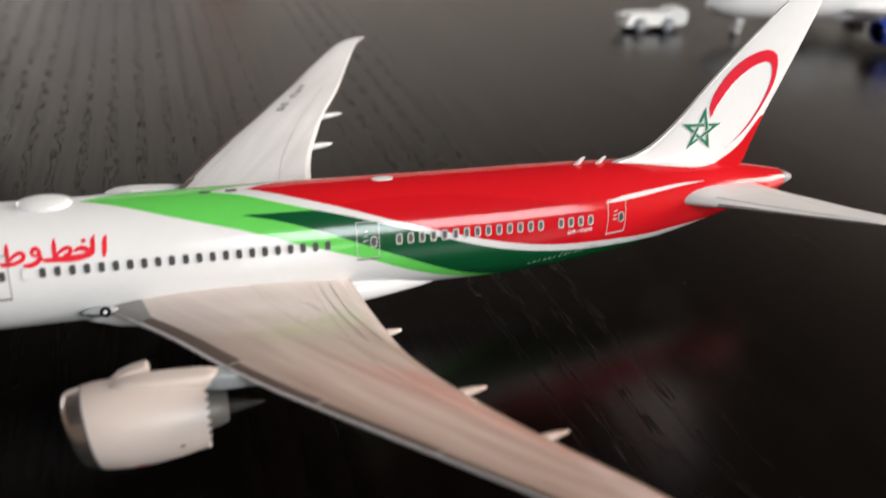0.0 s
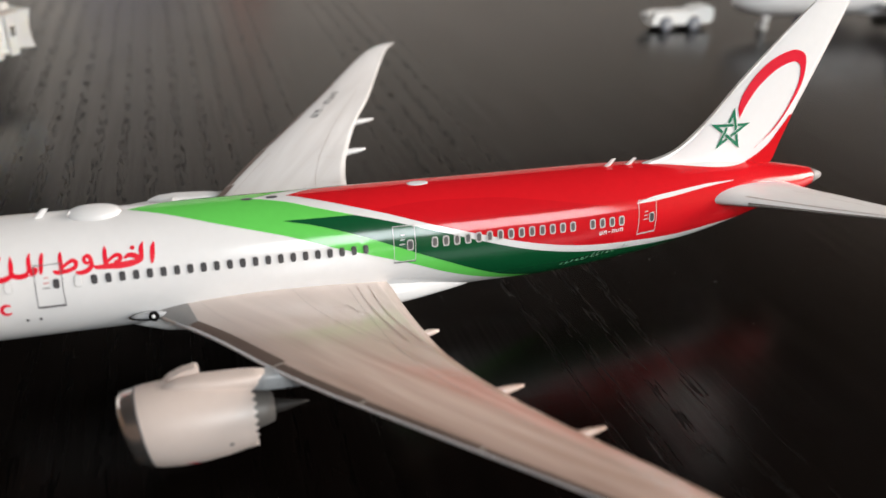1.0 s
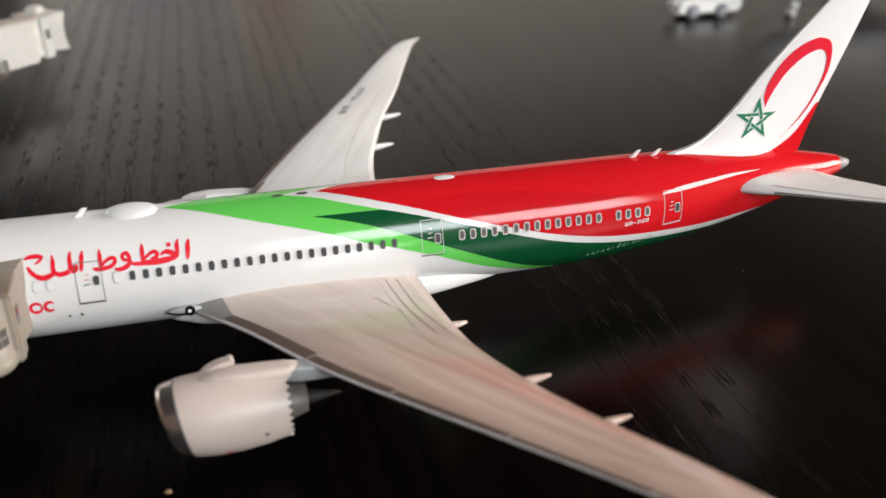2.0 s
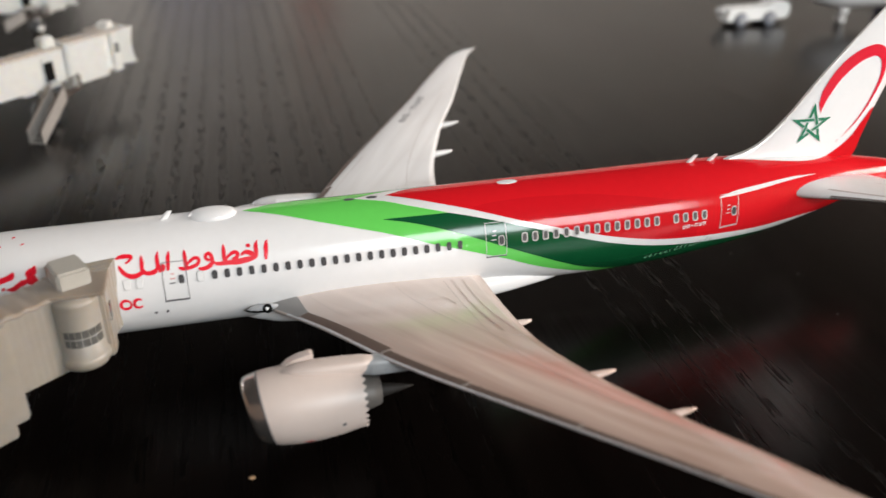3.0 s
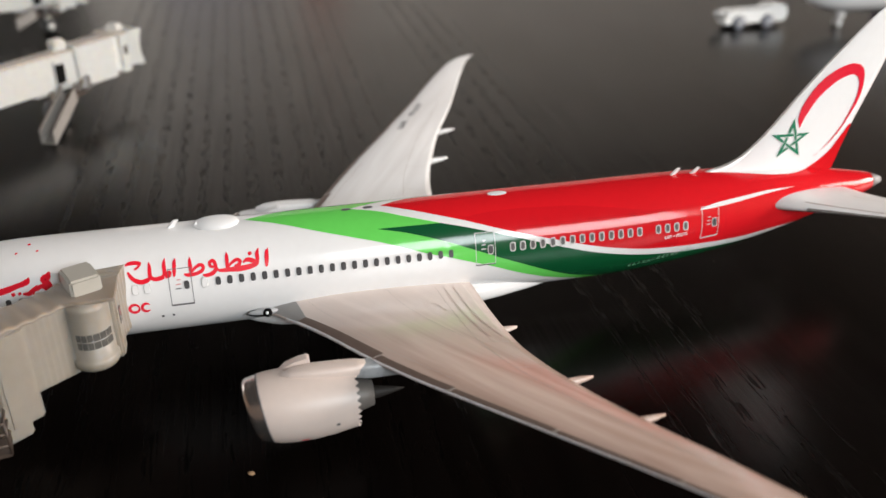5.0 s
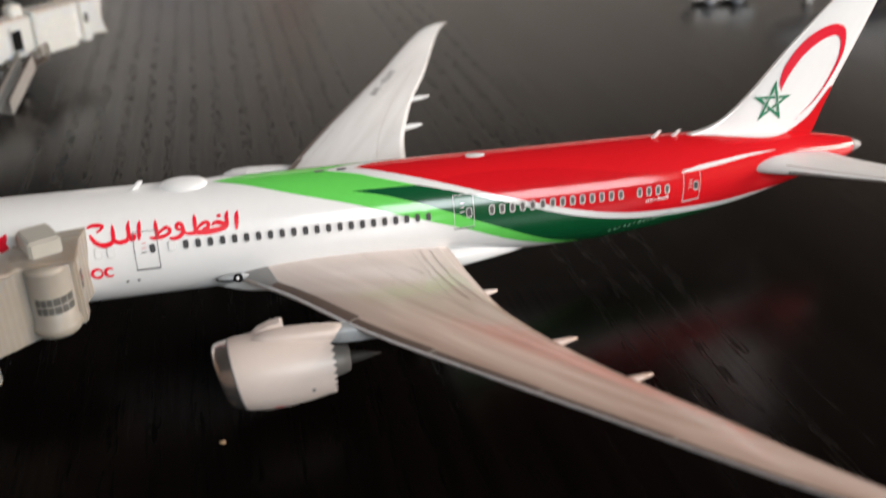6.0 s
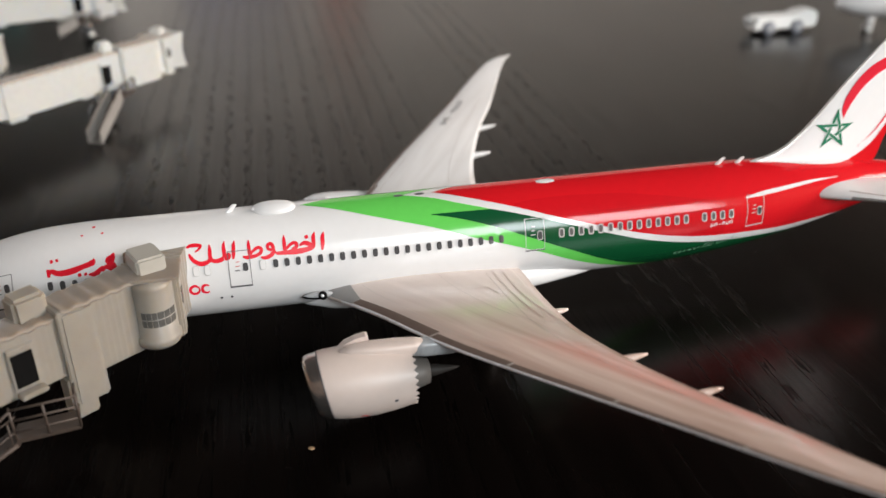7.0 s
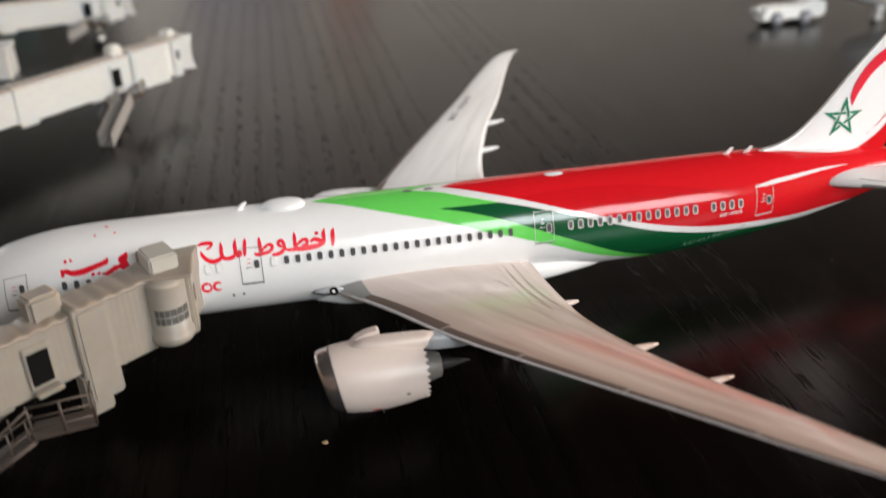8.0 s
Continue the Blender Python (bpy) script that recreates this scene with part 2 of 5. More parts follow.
    # the gloss falls off towards one corner of the top; the pores are dull
    skew, gloss_fall = n.new("ShaderNodeMath"), n.new("ShaderNodeMapRange")
    skew.operation, skew.inputs[1].default_value = "MULTIPLY_ADD", 0.9
    l.new(across.outputs["Y"], skew.inputs[0]), l.new(across.outputs["X"], skew.inputs[2])
    gloss_fall.interpolation_type = "SMOOTHSTEP"
    gloss_fall.inputs["From Min"].default_value, gloss_fall.inputs["From Max"].default_value = -0.150, -0.096
    gloss_fall.inputs["To Min"].default_value, gloss_fall.inputs["To Max"].default_value = 0.03, 0.275
    l.new(skew.outputs[0], gloss_fall.inputs["Value"])
    dull, gloss = n.new("ShaderNodeMapRange"), n.new("ShaderNodeMath")
    dull.inputs["To Min"].default_value, dull.inputs["To Max"].default_value = 1.0, 0.58
    gloss.operation = "MULTIPLY"
    l.new(hole.outputs[0], dull.inputs["Value"]), l.new(dull.outputs[0], gloss.inputs[0]), l.new(gloss_fall.outputs[0], gloss.inputs[1])
    # fine streaks along the grain in the gloss
    silk, uneven, lacquer = stretched(1, 0.02, 1500, 2), n.new("ShaderNodeMapRange"), n.new("ShaderNodeMath")
    uneven.inputs["From Min"].default_value, uneven.inputs["From Max"].default_value = 0.35, 0.65
    uneven.inputs["To Min"].default_value, uneven.inputs["To Max"].default_value = 0.78, 1.22
    lacquer.operation = "MULTIPLY"
    l.new(silk.outputs["Fac"], uneven.inputs["Value"]), l.new(uneven.outputs[0], lacquer.inputs[0]), l.new(gloss.outputs[0], lacquer.inputs[1])
    l.new(lacquer.outputs[0], b.inputs["Specular IOR Level"])
    hgt = n.new("ShaderNodeMath")
    hgt.operation, hgt.inputs[1].default_value = "MULTIPLY_ADD", -3.0
    l.new(hole.outputs[0], hgt.inputs[0]), l.new(streak.outputs["Fac"], hgt.inputs[2])
    bp = n.new("ShaderNodeBump")
    bp.inputs["Strength"].default_value, bp.inputs["Distance"].default_value = 0.18, 0.00012
    l.new(hgt.outputs[0], bp.inputs["Height"]), l.new(bp.outputs[0], b.inputs["Normal"])
    return m




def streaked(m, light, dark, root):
    """Pearly streaks that sweep back along the wing, over a paint made by mat(); the paler root paints in the hull's
    reflection.
    """
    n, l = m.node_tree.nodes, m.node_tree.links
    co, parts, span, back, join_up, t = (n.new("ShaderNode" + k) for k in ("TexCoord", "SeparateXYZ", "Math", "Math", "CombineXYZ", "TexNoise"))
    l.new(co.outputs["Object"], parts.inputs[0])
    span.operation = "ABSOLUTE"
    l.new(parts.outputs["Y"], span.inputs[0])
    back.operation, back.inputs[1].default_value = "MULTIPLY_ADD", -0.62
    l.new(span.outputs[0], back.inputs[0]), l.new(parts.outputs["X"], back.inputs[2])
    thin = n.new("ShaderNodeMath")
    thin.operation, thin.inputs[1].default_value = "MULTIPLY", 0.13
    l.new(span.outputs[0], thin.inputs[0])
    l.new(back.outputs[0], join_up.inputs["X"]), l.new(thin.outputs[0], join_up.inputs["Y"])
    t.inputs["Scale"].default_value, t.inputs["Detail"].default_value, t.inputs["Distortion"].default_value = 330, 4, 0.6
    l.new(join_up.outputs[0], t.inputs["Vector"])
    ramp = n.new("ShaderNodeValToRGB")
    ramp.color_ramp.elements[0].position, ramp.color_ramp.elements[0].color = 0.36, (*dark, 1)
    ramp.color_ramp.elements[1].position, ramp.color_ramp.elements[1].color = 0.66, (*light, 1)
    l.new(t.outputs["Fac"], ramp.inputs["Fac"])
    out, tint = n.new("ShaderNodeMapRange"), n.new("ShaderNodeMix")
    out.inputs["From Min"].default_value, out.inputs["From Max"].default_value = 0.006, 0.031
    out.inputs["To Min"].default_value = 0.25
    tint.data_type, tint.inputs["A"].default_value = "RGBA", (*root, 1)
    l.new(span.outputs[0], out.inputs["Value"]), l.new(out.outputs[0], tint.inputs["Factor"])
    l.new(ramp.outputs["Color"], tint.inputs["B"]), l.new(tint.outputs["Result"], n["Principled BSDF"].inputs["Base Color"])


# One wing paint in two copies: port holds warm shade, starboard cool light.
WING_SHADED = mat("pearly warm-shaded wing paint", (0.55, 0.45, 0.39), 0.16, var=0.02, bump=0.015, coat=0.8)
streaked(WING_SHADED, (0.63, 0.475, 0.405), (0.46, 0.315, 0.255), (0.755, 0.69, 0.65))
WING_LIT = mat("pearly cool-lit wing paint", (0.78, 0.76, 0.75), 0.16, var=0.02, bump=0.015, coat=0.8)
streaked(WING_LIT, (0.87, 0.86, 0.855), (0.77, 0.75, 0.74), (0.84, 0.83, 0.825))
for paint in (WING_SHADED, WING_LIT, GREY):
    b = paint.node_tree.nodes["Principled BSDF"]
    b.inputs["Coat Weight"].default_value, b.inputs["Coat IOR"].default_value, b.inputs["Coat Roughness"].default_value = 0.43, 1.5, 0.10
GRAIN_TURN = radians(1.6)
WOOD = wood()

# ---------------------------------------------------------------- building helpers
BASE = {}


def thing(name, base, label, category, group="", kind=""):
    """An Empty at a thing's base, given in full-size metres."""
    ob = new(name)
    ob.empty_display_size = 0.01
    ob.location = Vector(base) * S
    BASE[ob.name] = Vector(base)
    return tagged(ob, label, category, group, kind)


def part(name, bm, material, parent, label="", smooth=True, scale=S):
    """Links a bmesh, given in full-size metres, as one mesh under a thing or a part."""
    base = BASE[parent.name]
    for v in bm.verts:
        v.co = (v.co - base) * scale
    bmesh.ops.recalc_face_normals(bm, faces=bm.faces)
    me = bpy.data.meshes.new(name)
    bm.to_mesh(me)
    bm.free()
    me.materials.append(material)
    me.polygons.foreach_set("use_smooth", [smooth] * len(me.polygons))
    ob = new(name, me)
    ob.parent = parent
    BASE[ob.name] = base
    if label:
        ob["label"] = label
    return ob


def grid(rows, closed=False):
    """A bmesh sheet through rows of points; closed joins the ends of every row."""
    bm = bmesh.new()
    vs = [[bm.verts.new(p) for p in row] for row in rows]
    n = len(vs[0])
    for a, b in zip(vs, vs[1:]):
        for i in range(n if closed else n - 1):
            j = (i + 1) % n
            bm.faces.new((a[i], a[j], b[j], b[i]))
    return bm


def loft(rows, cap=True):
    bm = grid(rows, True)
    bm.verts.ensure_lookup_table()
    n = len(rows[0])
    if cap:
        bm.faces.new(bm.verts[:n])
        bm.faces.new(bm.verts[-n:])
    bmesh.ops.remove_doubles(bm, verts=bm.verts, dist=1e-4)
    return bm


def box(lo, hi, bevel=0.0, bm=None, m=None):
    bm2 = bmesh.new()
    bmesh.ops.create_cube(bm2, size=1)
    for v in bm2.verts:
        v.co = Vector([l + (c + 0.5) * (h - l) for c, l, h in zip(v.co, lo, hi)])
    if bevel:
        bmesh.ops.bevel(bm2, geom=bm2.edges[:], offset=bevel, segments=2, affect="EDGES")
    if m is not None:
        bm2.transform(m)
    return join(bm, bm2)


def join(bm, other):
    """Adds other to bm (or gives other back where there is none yet)."""
    if bm is None:
        return other
    me = bpy.data.meshes.new("joined")
    other.to_mesh(me)
    other.free()
    bm.from_mesh(me)
    bpy.data.meshes.remove(me)
    return bm


def turned(profile, centre, n=48, axis="x"):
    """A body of revolution: profile of (along, radius) about an axis through centre."""
    c = Vector(centre)
    rows = []
    for a, r in profile:
        row = []
        for i in range(n):
            w = 2 * math.pi * i / n
            p, q = r * math.cos(w), r * math.sin(w)
            row.append(c + Vector({"x": (a, p, q), "y": (p, a, q), "z": (p, q, a)}[axis]))
        rows.append(row)
    return rows


def rod(a, b, r, n=8, bm=None):
    a, b = Vector(a), Vector(b)
    d = (b - a).normalized()
    u = d.orthogonal().normalized()
    v = d.cross(u)
    rows = [[p + r * (math.cos(2 * math.pi * i / n) * u + math.sin(2 * math.pi * i / n) * v) for i in range(n)] for p in (a, b)]
    return join(bm, loft(rows))


def curve(keys, x):
    """A smooth line through keys of (x, value, ...)."""
    i = 0
    while i < len(keys) - 2 and x > keys[i + 1][0]:
        i += 1
    a, b = keys[i], keys[i + 1]
    before, after = keys[max(i - 1, 0)], keys[min(i + 2, len(keys) - 1)]
    h = b[0] - a[0]
    t = min(max((x - a[0]) / h, 0), 1)
    out = []
    for k in range(1, len(a)):
        ma = (b[k] - before[k]) / (b[0] - before[0])
        mb = (after[k] - a[k]) / (after[0] - a[0])
        out.append((2 * t**3 - 3 * t**2 + 1) * a[k] + (t**3 - 2 * t**2 + t) * h * ma + (3 * t**2 - 2 * t**3) * b[k] + (t**3 - t**2) * h * mb)
    return out


# ---------------------------------------------------------------- room and table


def slab(name, lo, hi, material, label, category):
    bm = box(lo, hi)
    me = bpy.data.meshes.new(name)
    bm.to_mesh(me)
    bm.free()
    me.materials.append(material)
    return tagged(new(name, me), label, category, "", "structure")


FZ, CZ = -0.74, 1.86
slab("floor", (-2.1, -2.3, FZ - 0.05), (3.2, 4.1, FZ), FLOOR, "brown wooden floor of the room", "floor")
slab("ceiling", (-2.1, -2.3, CZ), (3.2, 4.1, CZ + 0.05), CEILING, "near-black unseen ceiling of the room", "ceiling")
slab("wall_north", (-0.52, 4.0, FZ), (3.2, 4.1, CZ), WALL, "plain off-white wall of the room", "wall")
# Unseen dark end, put there to darken the table's reflection at the left.
slab("wall_north", (-2.1, 4.0, FZ), (-0.52, 4.1, CZ), DARK_END, "dark grey end of the unseen wall, darkening the table's reflection", "wall")
# The west opening is made up to let the fill light in.
for y0, y1, z0, z1 in ((-2.3, 1.22, FZ, CZ), (3.58, 4.1, FZ, CZ), (1.22, 3.58, FZ, 0.22), (1.22, 3.58, 1.48, CZ)):
    slab("wall_west", (-2.2, y0, z0), (-2.1, y1, z1), TAUPE, "dark taupe wall with a wide opening for added fill light", "wall")
# an unseen low wall, added behind the camera to shade the near jet bridge
slab("shade_wall", (-1.0, -0.27, FZ), (0.074, -0.21, 0.20), TAUPE, "added low taupe wall, unseen, that shades the near side of the table", "wall")
# the south wall has a long high window, the east wall a large assumed one
for x0, x1, z0, z1 in ((-2.1, 0.3, FZ, CZ), (1.66, 3.2, FZ, CZ), (0.3, 1.66, FZ, 0.77), (0.3, 1.66, 1.67, CZ)):
    slab("wall_south", (x0, -2.3, z0), (x1, -2.2, z1), TAUPE, "dark taupe wall with a long high window opening", "wall")
for y0, y1, z0, z1 in ((-2.2, -1.73, FZ, CZ), (-1.73, -0.17, FZ, 0.41), (-1.73, -0.17, 1.55, CZ)):
    slab("wall_east", (3.1, y0, z0), (3.2, y1, z1), TAUPE, "dark taupe wall with a large assumed window opening", "wall")
# Unseen wall, pale below and dark above to shape the table's reflection.
slab("wall_east", (3.1, -0.17, FZ), (3.2, 4.0, 1.3), WALL, "off-white lower part of the wall", "wall")
slab("wall_east", (3.1, -0.17, 1.3), (3.2, 4.0, CZ), TAUPE, "dark taupe upper part of the wall", "wall")


table = thing("table", (0.1 / S, 0.1 / S, FZ / S), "black-brown stained wooden table with satin lacquer", "table")
part("tabletop", box((-0.62 / S, -0.20 / S, -0.034 / S), (0.98 / S, 0.52 / S, 0), 0.6), WOOD, table, "dark open-grained veneer top", False)
for x in (-0.56, 0.92):
    for y in (-0.15, 0.46):
        part("leg", box(((x - 0.035) / S, (y - 0.035) / S, FZ / S), ((x + 0.035) / S, (y + 0.035) / S, -0.034 / S), 0.8), WOOD, table, "", False)

# ---------------------------------------------------------------- airliner model: surfaces
# stations of the fuselage: x, top, bottom, half width
FUS = [(0, 4.1, 4.1, 0.02), (0.3, 4.75, 3.5, 0.65), (1, 5.3, 3.05, 1.2), (2, 5.95, 2.65, 1.7), (3.5, 6.75, 2.3, 2.2), (5, 7.3, 2.1, 2.5),
       (7, 7.7, 2.0, 2.75), (9, 7.86, 1.96, 2.85), (11, 7.9, 1.95, 2.885), (26, 7.92, 1.95, 2.885), (33, 7.98, 1.95, 2.885), (41, 8.0, 1.95, 2.885), (44, 8.02, 2.07, 2.85),
       (47, 8.02, 2.36, 2.73), (50, 7.98, 2.76, 2.52), (53, 7.87, 3.32, 2.18), (56, 7.62, 4.05, 1.74), (58.5, 7.28, 4.75, 1.29), (60.5, 6.95, 5.3, 0.9), (61.5, 6.75, 5.62, 0.62)]


def fus(x, th, off=0.0):
    """The point of the hull at station x; th in degrees from the port side over the top."""
    top, low, w = curve(FUS, x)
    c, s = math.cos(radians(th)), math.sin(radians(th))
    return Vector((x, -(w + off) * c, (top + low) / 2 + ((top - low) / 2 + off) * s))


def hull_angle(x, z):
    top, low, w = curve(FUS, x)
    return math.degrees(math.asin(max(-1, min(1, (z - (top + low) / 2) / ((top - low) / 2)))))


def steps(a, b, step):
    n = max(2, math.ceil((b - a) / step))
    return [a + (b - a) * i / n for i in range(n + 1)]


def hull_sheet(x0, x1, low, high, off=0.012, step=0.25, across=24):
    """A sheet of paint on the hull between two angles, each a function of x."""
    return grid([[fus(x, low(x) + (high(x) - low(x)) * j / across, off) for j in range(across + 1)] for x in steps(x0, x1, step)])


def hull_stroke(points, width, off=0.02, n=10):
    """A brush stroke on the hull through points of (x, angle), tapered at its ends."""
    rows = []
    total = len(points) - 1
    keys = [(i, p[0], p[1]) for i, p in enumerate(points)]
    for k in range(n * total + 1):
        u = k / n
        x, a = curve(keys, u)
        x2, a2 = curve(keys, min(u + 0.05, total))
        x1, a1 = curve(keys, max(u - 0.05, 0))
        dx, dz = x2 - x1, (a2 - a1) * 0.05
        d = math.hypot(dx, dz) or 1
        w = width / 2 * min(1, 0.45 + 2.2 * min(u, total - u) / max(total, 1))
        rows.append([fus(x - dz / d * w * s, a + dx / d * w * s / 0.05, off) for s in (-1, -0.3, 0.3, 1)])
    return grid(rows)


def hull_frame(x0, x1, a0, a1, width, off=0.02):
    """A thin rectangular outline on the hull."""
    bm = None
    k = width / 0.05
    for xa, xb, ta, tb in ((x0, x0 + width, a0, a1), (x1 - width, x1, a0, a1), (x0 + width, x1 - width, a0, a0 + k), (x0 + width, x1 - width, a1 - k, a1)):
        bm = join(bm, hull_sheet(xa, xb, lambda x: ta, lambda x: tb, off, 0.3, 10))
    return bm


# stations of the wing: y, leading edge x, trailing edge x, height at either, thickness
WING = [(2.0, 21.2, 33.3, 3.35, 3.75, 0.95), (3.0, 22.1, 33.45, 3.45, 3.75, 0.95), (6.0, 24.25, 33.65, 3.85, 3.82, 0.88), (9.6, 26.4, 34.0, 4.3, 4.1, 0.72), (12, 27.95, 34.5, 4.65, 4.45, 0.62),
        (14.1, 29.45, 35.2, 4.98, 4.75, 0.54), (17.3, 31.8, 36.45, 5.47, 5.27, 0.45), (21, 34.5, 38.3, 6.05, 5.85, 0.36), (25.3, 37.5, 40.15, 6.78, 6.6, 0.26), (27.6, 39.25, 41.2, 7.2, 7.1, 0.19), (29.0, 40.55, 41.95, 7.42, 7.38, 0.13),
        (29.7, 41.6, 42.55, 7.5, 7.49, 0.09), (30.05, 42.75, 42.95, 7.55, 7.55, 0.03)]


def airfoil(c):
    """Half thickness, as a part of the whole, at the chord fraction c."""
    return max(0.0, 5.0 * (0.2969 * math.sqrt(max(c, 0)) - 0.126 * c - 0.3516 * c * c + 0.2843 * c**3 - 0.1036 * c**4))


def wing(y, c, side, upper=True, off=0.0):
    le, te, zl, zt, t = curve(WING, y)
    camber = 0.12 * t * 4 * c * (1 - c)
    zz = zl + (zt - zl) * c + camber + (airfoil(c) * t + off if upper else -airfoil(c) * t - off)
    return Vector((le + (te - le) * c, side * y, zz))


def wing_sheet(y0, y1, c0, c1, side, off=0.02, step=0.4, across=4, inner=None):
    """A sheet on the wing between two chord fractions; inner is c1 at its inboard end."""
    def back(y):
        return c1 if inner is None else inner + (c1 - inner) * (y - y0) / (y1 - y0)
    return grid([[wing(y, c0 + (back(y) - c0) * j / across, side, True, off) for j in range(across + 1)] for y in steps(y0, y1, step)])


def wing_line(points, side, width=0.05, off=0.02):
    """A thin line on the wing through points of (y, chord fraction)."""
    rows = []
    keys = [(i, *p) for i, p in enumerate(points)]
    for k in range(12 * (len(points) - 1) + 1):
        y, c = curve(keys, k / 12)
        y2, c2 = curve(keys, min(k / 12 + 0.05, len(points) - 1))
        y1, c1 = curve(keys, max(k / 12 - 0.05, 0))
        a, b = wing(y1, c1, side), wing(y2, c2, side)
        d = (b - a).normalized()
        s = Vector((-d.y, d.x, 0)).normalized() * width / 2
        m = wing(y, c, side, True, off)
        rows.append([m - s, m + s])
    return grid(rows)


# fin: z, leading edge x, trailing edge x, thickness
FIN = [(7.0, 48.6, 58.3, 0.5), (7.75, 48.7, 58.42, 0.5), (8.06, 49.45, 58.5, 0.5), (8.36, 50.6, 58.58, 0.5), (8.89, 51.65, 58.74, 0.5), (10.45, 53.2, 59.2, 0.46), (12.37, 54.68, 59.85, 0.42), (14.06, 56.1, 60.4, 0.38),
       (15.71, 57.58, 60.92, 0.32), (17.1, 58.9, 61.35, 0.26), (17.65, 59.6, 61.5, 0.2), (17.9, 60.3, 61.5, 0.08)]


def fin(x, z, off=0.0, side=-1):
    le, te, t = curve(FIN, z)
    c = min(max((x - le) / (te - le), 0), 1)
    return Vector((x, side * (airfoil(c) * t + off), z))


def fin_strip(outer, inner, off=0.03, n=8, side=-1):
    """A band on the fin between two lines of (x, z) with as many points."""
    rows = []
    ko, ki = [(i, *p) for i, p in enumerate(outer)], [(i, *p) for i, p in enumerate(inner)]
    for k in range(n * (len(outer) - 1) + 1):
        a, b = Vector(curve(ko, k / n)), Vector(curve(ki, k / n))
        rows.append([fin(*(a + (b - a) * j / 4), off, side) for j in range(5)])
    return grid(rows)


def lines(*keys):
    return lambda x: curve(keys, x)[0]


red_low = lines((28.75, 90), (29.83, 79.2), (31.56, 64.5), (33.34, 51.6), (35.43, 37.1), (37.63, 24.1), (39.13, 16.1), (40.75, 7.4), (42.8, -1.5),
                (44.7, -8.5), (46.7, -14), (48.6, -18.5), (51.2, -26), (53.5, -31), (55.5, -42), (57.2, -66), (58.2, -89))
stripe_low = lines((26.6, 92), (27.3, 87.4), (28.6, 77.9), (29.73, 67.6), (30.89, 58.9), (31.95, 51.8), (33.03, 45.5), (34.76, 35.1), (36.42, 25.2), (38.85, 10.7), (40.68, 0.4),
                   (42.8, -9.5), (44.8, -17.5), (47, -25), (49.4, -32), (51.8, -42), (53.7, -54), (55.5, -72), (57, -88))
dark_low = lines((28.28, 53.3), (29.6, 46.7), (31.0, 37.9), (32.2, 29.2), (33.64, 18.1), (35.2, 5.7), (36.85, -7.4), (38.6, -22.8), (39.8, -33.6), (41, -43), (42.3, -53), (44, -66), (46, -88))
pale_low = lines((21.1, 90), (22.6, 78), (24.0, 66.6), (25, 59), (26.64, 48.4), (28.33, 38.2), (30.06, 26), (30.89, 20.4), (32.36, 11.6), (33.63, 3.5), (34.95, -5.4), (36.5, -18.2), (38.5, -33.9), (40.8, -51), (43, -67), (44, -74))


def window_mesh(name, w, h, material, depth=0.02):
    """A small rounded plate, built once and shared; it faces +z, its height along y."""
    bm = bmesh.new()
    ring = []
    for i in range(20):
        a = 2 * math.pi * i / 20
        c, s = math.cos(a), math.sin(a)
        ring.append(((abs(c) ** 0.55) * math.copysign(w / 2, c), (abs(s) ** 0.55) * math.copysign(h / 2, s)))
    low = [bm.verts.new((x * S, y * S, 0)) for x, y in ring]
    top = [bm.verts.new((x * 0.93 * S, y * 0.95 * S, depth * S)) for x, y in ring]
    bm.faces.new(top)
    for i in range(20):
        bm.faces.new((low[i], low[(i + 1) % 20], top[(i + 1) % 20], top[i]))
    bmesh.ops.recalc_face_normals(bm, faces=bm.faces)
    me = bpy.data.meshes.new(name)
    bm.to_mesh(me)
    bm.free()
    me.materials.append(material)
    return me


def plate_on_hull(name, mesh, x, th, parent, off):
    """Places a shared plate flat on the hull at (x, th)."""
    p = fus(x, th, off)
    along = (fus(x + 0.1, th) - fus(x - 0.1, th)).normalized()
    up = (fus(x, th + 1) - fus(x, th - 1)).normalized()
    if th > 90:
        along = -along
        up = -up
    n = along.cross(up).normalized()
    up = n.cross(along)
    m = Matrix((along, up, n)).transposed().to_4x4()
    m.translation = (p - BASE[parent.name]) * S
    ob = new(name, mesh)
    ob.parent = parent
    ob.matrix_local = m
    return ob


PANE_MESH = window_mesh("window", 0.27, 0.46, PANE, 0.008)
REAR_PANE_MESH = window_mesh("window", 0.23, 0.43, mat("grey window print", (0.12, 0.115, 0.115), 0.2, var=0.1, bump=0.0), 0.008)
RIM_MESH = window_mesh("window_surround", 0.36, 0.57, PALE, 0.008)
FAINT_MESH = window_mesh("window_outline", 0.36, 0.58, PALE, 0.012)
FAINT_FILL = window_mesh("window_blank", 0.30, 0.52, WHITE, 0.02)


